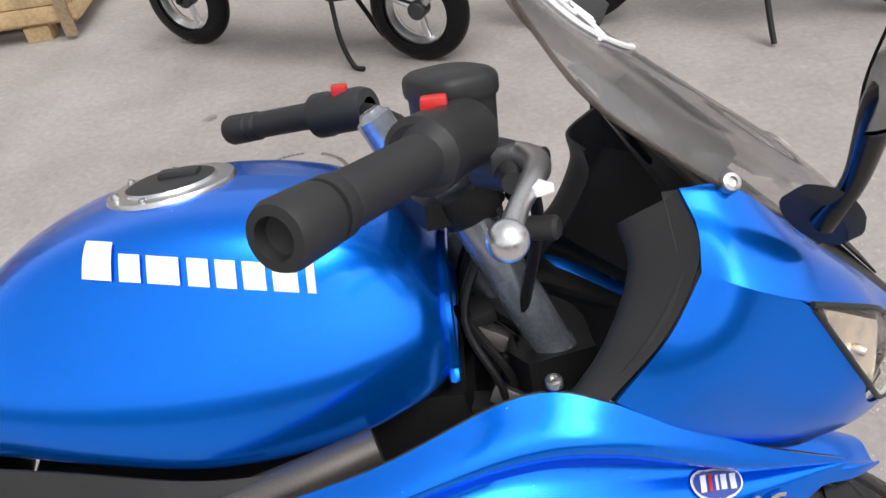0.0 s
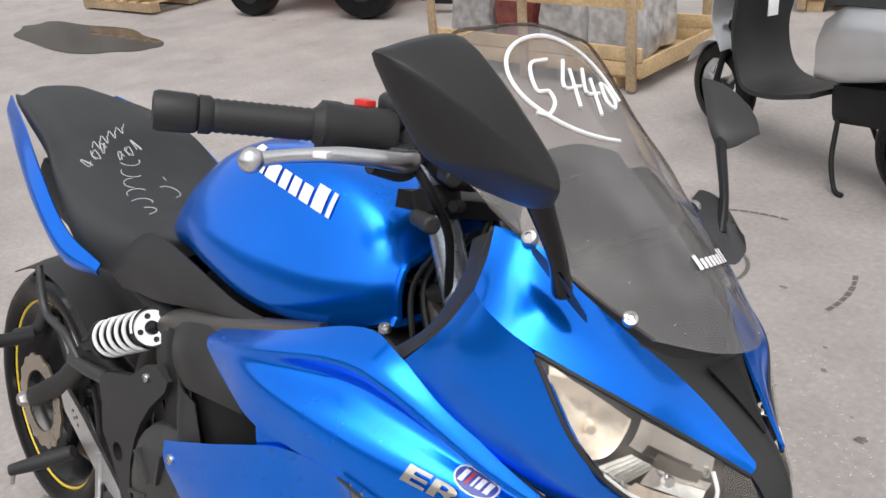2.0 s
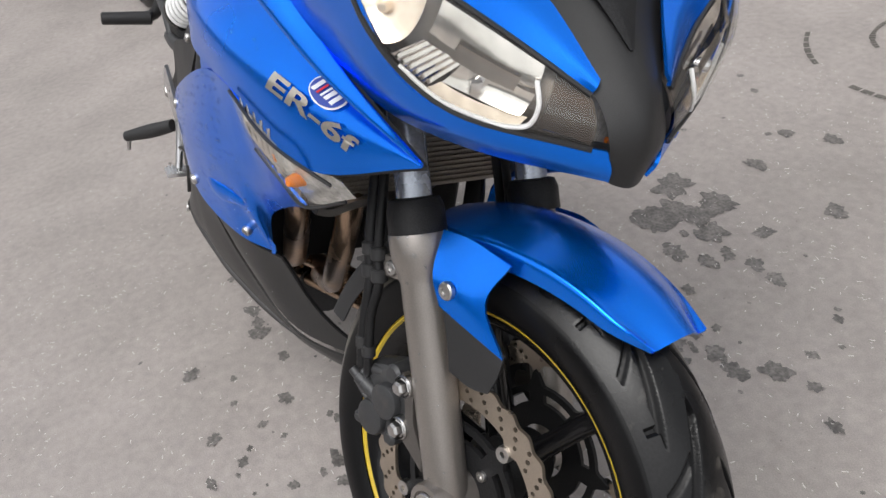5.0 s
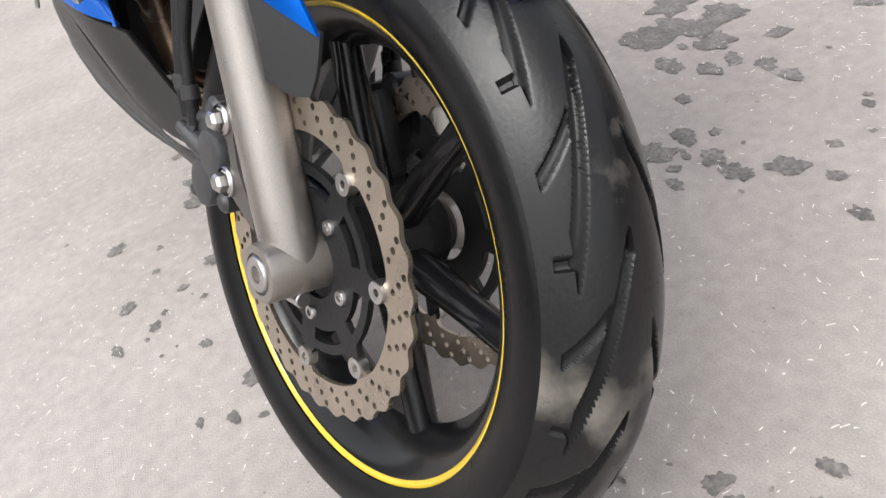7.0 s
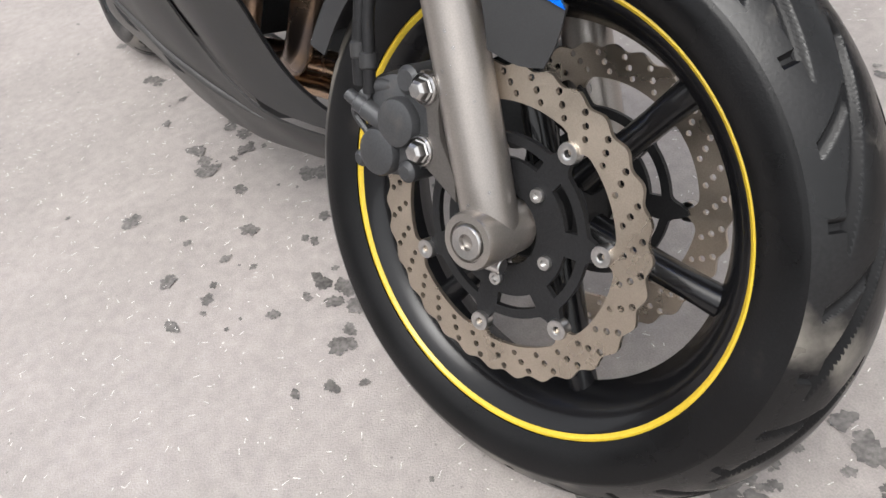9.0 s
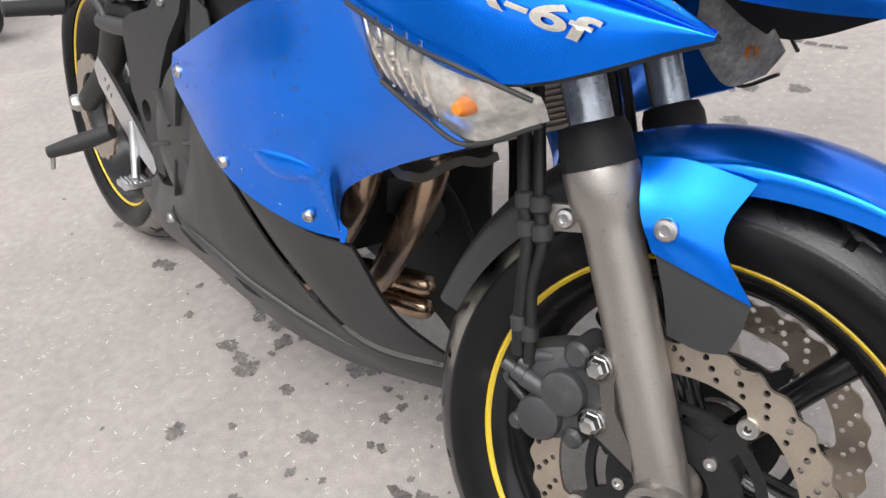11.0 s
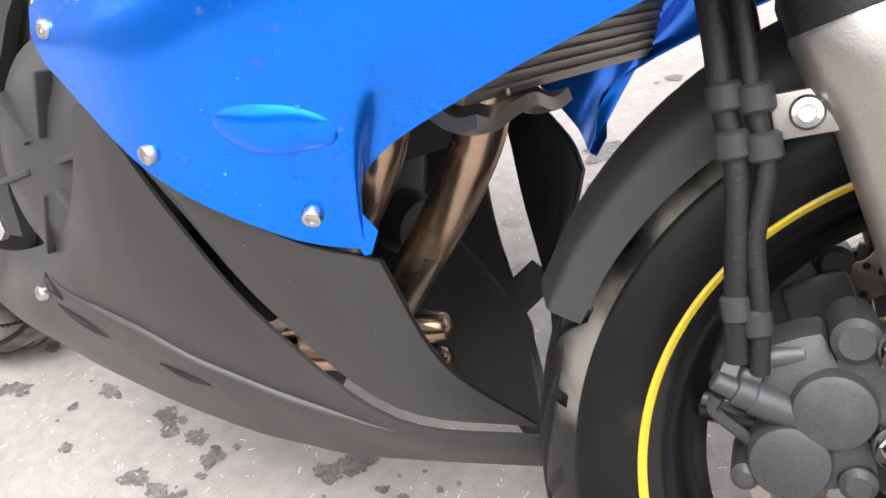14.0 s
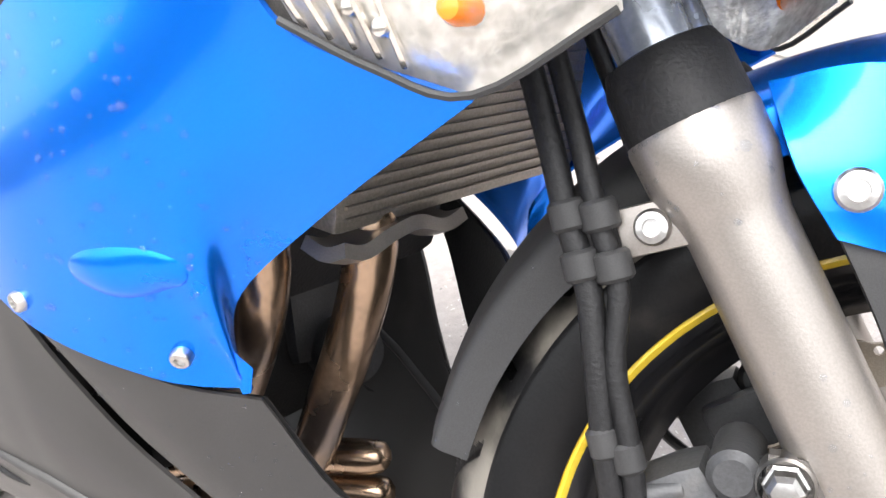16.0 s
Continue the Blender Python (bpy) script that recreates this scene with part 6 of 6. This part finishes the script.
def crate(label, m, L, W, H, kind=0):
    """An open timber crate on runners with wrapped goods inside."""
    s = thing("timber_crate", label, "crate", m)
    for y in (0.05, W - 0.05):
        for x in (0.12, L - 0.2):
            own = bmesh.new()
            block(own, (x, y, .035), (.12, .10, .07), None, .004)
            part("runner_block", own, WOOD, s)
    for k in range(7):
        own = bmesh.new()
        block(own, (L / 2, W * (k + .5) / 7, .082), (L, W / 7 * .8, .022), None, .003)
        part("deck_board", own, WOOD, s)
    for y, zs in ((-.012, (.13, .21)), (W + .012, (.13, .21)), (-.012, (H * .86,)), (W + .012, (H * .86,))):
        for z in zs:
            own = bmesh.new()
            block(own, (L / 2, y, z), (L + .04, .022, .075 if z < .5 else .24), None, .003)
            part("side_board", own, WOOD, s)
    for x in (-.012, L + .012):
        for z in (.13, H * .86):
            own = bmesh.new()
            block(own, (x, W / 2, z), (.022, W, .09), None, .003)
            part("end_board", own, WOOD, s)
    for y in (-.035, W + .035):
        for x in (.03, L * .5, L - .03):
            own = bmesh.new()
            block(own, (x, y, H / 2 + .02), (.055, .024, H), None, .003)
            part("upright", own, WOODDARK, s)
    random.seed(5)
    for k in range(4):
        own = bmesh.new()
        block(own, (L * (k + .6) / 4.4, W * .5, .10 + H * .28), (L * .21, W * .7, H * .55), Matrix.Rotation(random.uniform(-.1, .1), 3, "Z"), .05)
        bmesh.ops.subdivide_edges(own, edges=own.edges[:], cuts=2, use_grid_fill=True)
        for v in own.verts:
            v.co += noise.noise_vector(v.co * 7) * .03
            v.co.z = max(v.co.z, .096)
        part("wrapped_panel", own, REDTARP if k == 1 else WRAP, s, "goods under crumpled plastic wrap" if k != 1 else "wrapped dark red panel")
    return s


crate("open raw pine crate holding plastic-wrapped goods", ground_pose((-3.52, 3.40), (-2.04, 3.45)), 1.48, .80, .66)
crate("second raw pine crate behind a scooter", ground_pose((-2.10, 5.6), (-.6, 5.9)), 1.4, .8, .7)


def pallet(label, m, n=3):
    s = thing("wooden_pallet", label, "pallet", m)
    for q in range(n):
        z0 = .145 * q
        for y in (.06, .5, .94):
            own = bmesh.new()
            block(own, (.6, y, z0 + .06), (1.2, .10, .08), None, .004)
            part("bearer", own, WOODDARK, s)
        for k in range(6):
            own = bmesh.new()
            block(own, (.06 + .216 * k, .5, z0 + .111), (.12, 1.0, .02), None, .003)
            part("deck_board", own, WOOD, s)
    return s


pallet("stack of orange-brown timber pallets", ground_pose((-8.6, 3.4), (-7.5, 3.5)), 2)
pallet("pale timber pallet on the concrete", ground_pose((-5.8, 4.9), (-4.6, 5.1)), 1)


def forklift(m):
    s = thing("forklift", "orange forklift truck with black tyres", "forklift", m)
    own = bmesh.new()
    block(own, (0.9, .55, .62), (1.5, 1.05, .55), None, .08)
    part("chassis", own, ORANGE, s)
    own = bmesh.new()
    block(own, (.35, .55, 1.0), (.5, 1.0, .5), None, .1)
    part("counterweight", own, MATTBLACK, s)
    for x, R in ((.3, .25), (1.5, .32)):
        for y in (.0, 1.1):
            own = bmesh.new()
            lathe(own, [(R * .55, -.09), (R * .93, -.10), (R, -.06), (R, .06), (R * .93, .10), (R * .55, .09)], (x, y, R), (0, 1, 0), 36)
            w = part("tyre", own, RUBBER, s)
            own = bmesh.new()
            lathe(own, [(0, -.05), (R * .3, -.05), (R * .56, -.08), (R * .56, .08), (R * .3, .05), (0, .05)], (x, y, R), (0, 1, 0), 28)
            part("wheel_disc", own, MATTBLACK, w)
    for x in (.25, 1.35):
        for y in (.08, 1.02):
            own = bmesh.new()
            cyl(own, V(x, y, .8), V(x + .1, y, 2.05), .03, None, 10)
            part("cab_post", own, MATTBLACK, s)
    own = bmesh.new()
    block(own, (.85, .55, 2.07), (1.4, 1.05, .06), None, .02)
    part("cab_roof", own, MATTBLACK, s)
    for y in (.25, .85):
        own = bmesh.new()
        block(own, (1.95, y, 1.1), (.10, .08, 2.0), None, .01)
        block(own, (2.45, y, .10), (1.0, .10, .04), None, .008)
        part("mast_and_fork", own, MATTBLACK, s)
    return s


forklift(ground_pose((-6.6, 3.9), (-4.6, 4.4)))

WATER = material("standing_water", (0.05, 0.042, 0.035), 0.04, 0.0, 0.1, 5, 0.0, 0.0, 0.2, 3)
own = bmesh.new()
pts = [V(-7.2 + (.95 + .28 * noise.noise(V(math.cos(a) * 1.6, math.sin(a) * 1.6, 3))) * 1.25 * math.cos(a), 2.72 + (.95 + .28 * noise.noise(V(math.cos(a) * 1.6, math.sin(a) * 1.6, 3))) * .36 * math.sin(a), .004) for a in [2 * math.pi * k / 60 for k in range(60)]]
own.faces.new([own.verts.new(p) for p in pts])
structure("puddle", own, WATER, "shallow brown puddle on the concrete", "puddle")
own = bmesh.new()
for (cx, cy, R) in ((-.86, 1.90, .17), (-.80, 1.95, .42)):
    n_seg = 70
    for k in range(n_seg):
        a = 2 * math.pi * k / n_seg
        if noise.noise(V(math.cos(a) * 2 + R * 9, math.sin(a) * 2, 1.5)) < (-.12 if R < .3 else .05):
            continue
        w = .006 + .006 * abs(noise.noise(V(a * 3, R, 2)))
        q = [V(cx + (R + e) * math.cos(b), cy + (R + e) * math.sin(b), .0015) for e, b in ((-w, a), (w, a), (w, a + .075), (-w, a + .075))]
        own.faces.new([own.verts.new(p) for p in q])
structure("tyre_mark", own, material("rubber_mark", (.12, .11, .10), .8, 0, .3, 200), "dark curved tyre scuffs on concrete", "tyre mark")


# ---- damp spots and pale shavings on the yard ----
DAMP = material("damp_concrete", (0.135, 0.125, 0.118), 0.5, 0.0, 0.3, 160, 0.3, 0.0, 0.3, 30, rough_var=0.15)
SHAVING = material("pale_wood_shaving", (0.62, 0.60, 0.57), 0.8, 0.0, 0.3, 300)
rj = random.Random(31)
own = bmesh.new()


def damp(x, y, r, z):
    a0, k1, k2, st = rj.uniform(0, 6), rj.randint(3, 5), rj.randint(6, 9), rj.uniform(.6, 1.0)
    pts = []
    for k in range(34):
        a = 2 * math.pi * k / 34
        q = r * (1 + .14 * math.sin(k1 * a + a0) + .16 * math.sin(2 * a + 3 * a0) + .09 * math.sin(k2 * a + 2 * a0) + rj.uniform(-.17, .17))
        pts.append(V(x + q * math.cos(a), y + q * st * math.sin(a), z))
    own.faces.new([own.verts.new(p) for p in pts])


level = 0
for cx, cy, sx, sy, count, size in ((-1.10, 0.0, .30, .10, 26, .016), (-.65, .02, .20, .07, 24, .017), (-.32, -.04, .09, .06, 12, .016), (-.60, -.19, .12, .06, 7, .015), (.07, .0, .03, .02, 3, .022),
                                    (.23, .15, .05, .06, 20, .018), (.28, .27, .05, .05, 9, .02), (-.59, .86, .16, .05, 14, .04), (-.31, .63, .03, .05, 4, .045), (-.17, .66, .12, .08, 10, .02), (-.06, -.14, .05, .03, 2, .012),
                                    (.15, 1.35, .35, .30, 22, .022), (-.75, 1.25, .4, .35, 16, .022)):
    for k in range(int(count * 1.7)):
        level = (level + 1) % 12
        damp(cx + rj.gauss(0, sx), cy + rj.gauss(0, sy), size * rj.choice((.16, .22, .3, .4, .55, .75, 1.0, 1.2)), .0010 + .0001 * level)
tagged(part("damp_spot", own, DAMP, None, smooth=False), "dark damp spots dried onto the concrete", "damp spot", kind="stuff")
own = bmesh.new()
for k in range(5200):
    x, y, a = rj.uniform(-1.7, 1.0), rj.uniform(-1.0, 1.6), rj.uniform(0, 3.14)
    l, w = rj.choice((.0012, .0018, .0025, .0035, .0050)), rj.uniform(.0005, .0011)
    c, s = math.cos(a), math.sin(a)
    q = [V(x + e * l * c - f * w * s, y + e * l * s + f * w * c, .0024 + .0004 * (k % 3)) for e, f in ((-1, -1), (1, -.5), (.9, 1), (-1, .6))]
    own.faces.new([own.verts.new(p) for p in q])
tagged(part("wood_shaving", own, SHAVING, None, smooth=False), "tiny pale shavings strewn over the concrete", "debris", kind="stuff")

# ---- added unseen walls close the yard and darken reflections near the horizon ----
own = bmesh.new()
block(own, (-2, -9.0, 1.4), (40, .3, 2.8), None, 0)
structure("unseen_wall_south", own, material("grey_render_wall", (.24, .235, .23), .85, 0, .1, 40, .2, 0, .15, 1), "unseen plain grey wall added to darken reflections", "wall")

# added out of view, so puddle and bodywork mirror grey instead of low sky
own = bmesh.new()
block(own, (-4, 19.0, 2.6), (60, .3, 5.2), None, 0)
structure("unseen_wall_north", own, bpy.data.materials["grey_render_wall"], "unseen plain grey wall added to darken reflections", "wall")
own = bmesh.new()
block(own, (-24.0, 5, 2.6), (.3, 27.6, 5.2), None, 0)
structure("unseen_wall_west", own, bpy.data.materials["grey_render_wall"], "unseen plain grey wall added to darken reflections", "wall")

# ---- rain drops ----
def drops(target, count, seed, keep, name, lo=.0012, hi=.0028, flat=.45):
    """Small water beads standing on a skin."""
    rnd = random.Random(seed)
    me = target.data
    faces = [p for p in me.polygons if keep(p)]
    own = bmesh.new()
    for _ in range(count):
        p = rnd.choice(faces)
        vs = [me.vertices[i].co for i in p.vertices]
        w = [rnd.random() + .05 for _ in vs]
        c = sum((v * a for v, a in zip(vs, w)), Vector()) / sum(w)
        r = rnd.uniform(lo, hi) * (1.5 if rnd.random() < .08 else 1)
        lathe(own, [(r, 0), (r * .85, r * flat * .6), (r * .45, r * flat * .95), (0, r * flat)], c, p.normal, 8)
    return tagged(part(name, own, DROP, target, "clear rain drops standing on the surface", recalc=False), kind="stuff")


drops(screen, 190, 3, lambda p: p.normal.x > .15 and p.center.z < 1.19, "rain_drop", .0010, .0024)
drops(lowers[0], 210, 4, lambda p: p.normal.y < -.5 and p.center.x < -.33, "rain_drop")
drops(wings[0], 60, 5, lambda p: p.normal.y < -.3 and p.center.z > .74, "rain_drop", .001, .002)
for ob in [o for o in bike.children if o.name.startswith(("fork_leg", "rear_guard", "shin_panel"))] + [o for o in mud.children if o.name.startswith("rear_guard")]:
    if sum(v.co.y for v in ob.data.vertices) / len(ob.data.vertices) < .01:
        drops(ob, 70, 7, lambda p: p.normal.y < -.15, "rain_drop", .0009, .0021)
drops(tank, 50, 9, lambda p: p.normal.z > .2 and p.normal.y < .1, "rain_drop", .0009, .0020)
drops(seat, 30, 10, lambda p: p.normal.z > .5, "rain_drop", .001, .002)
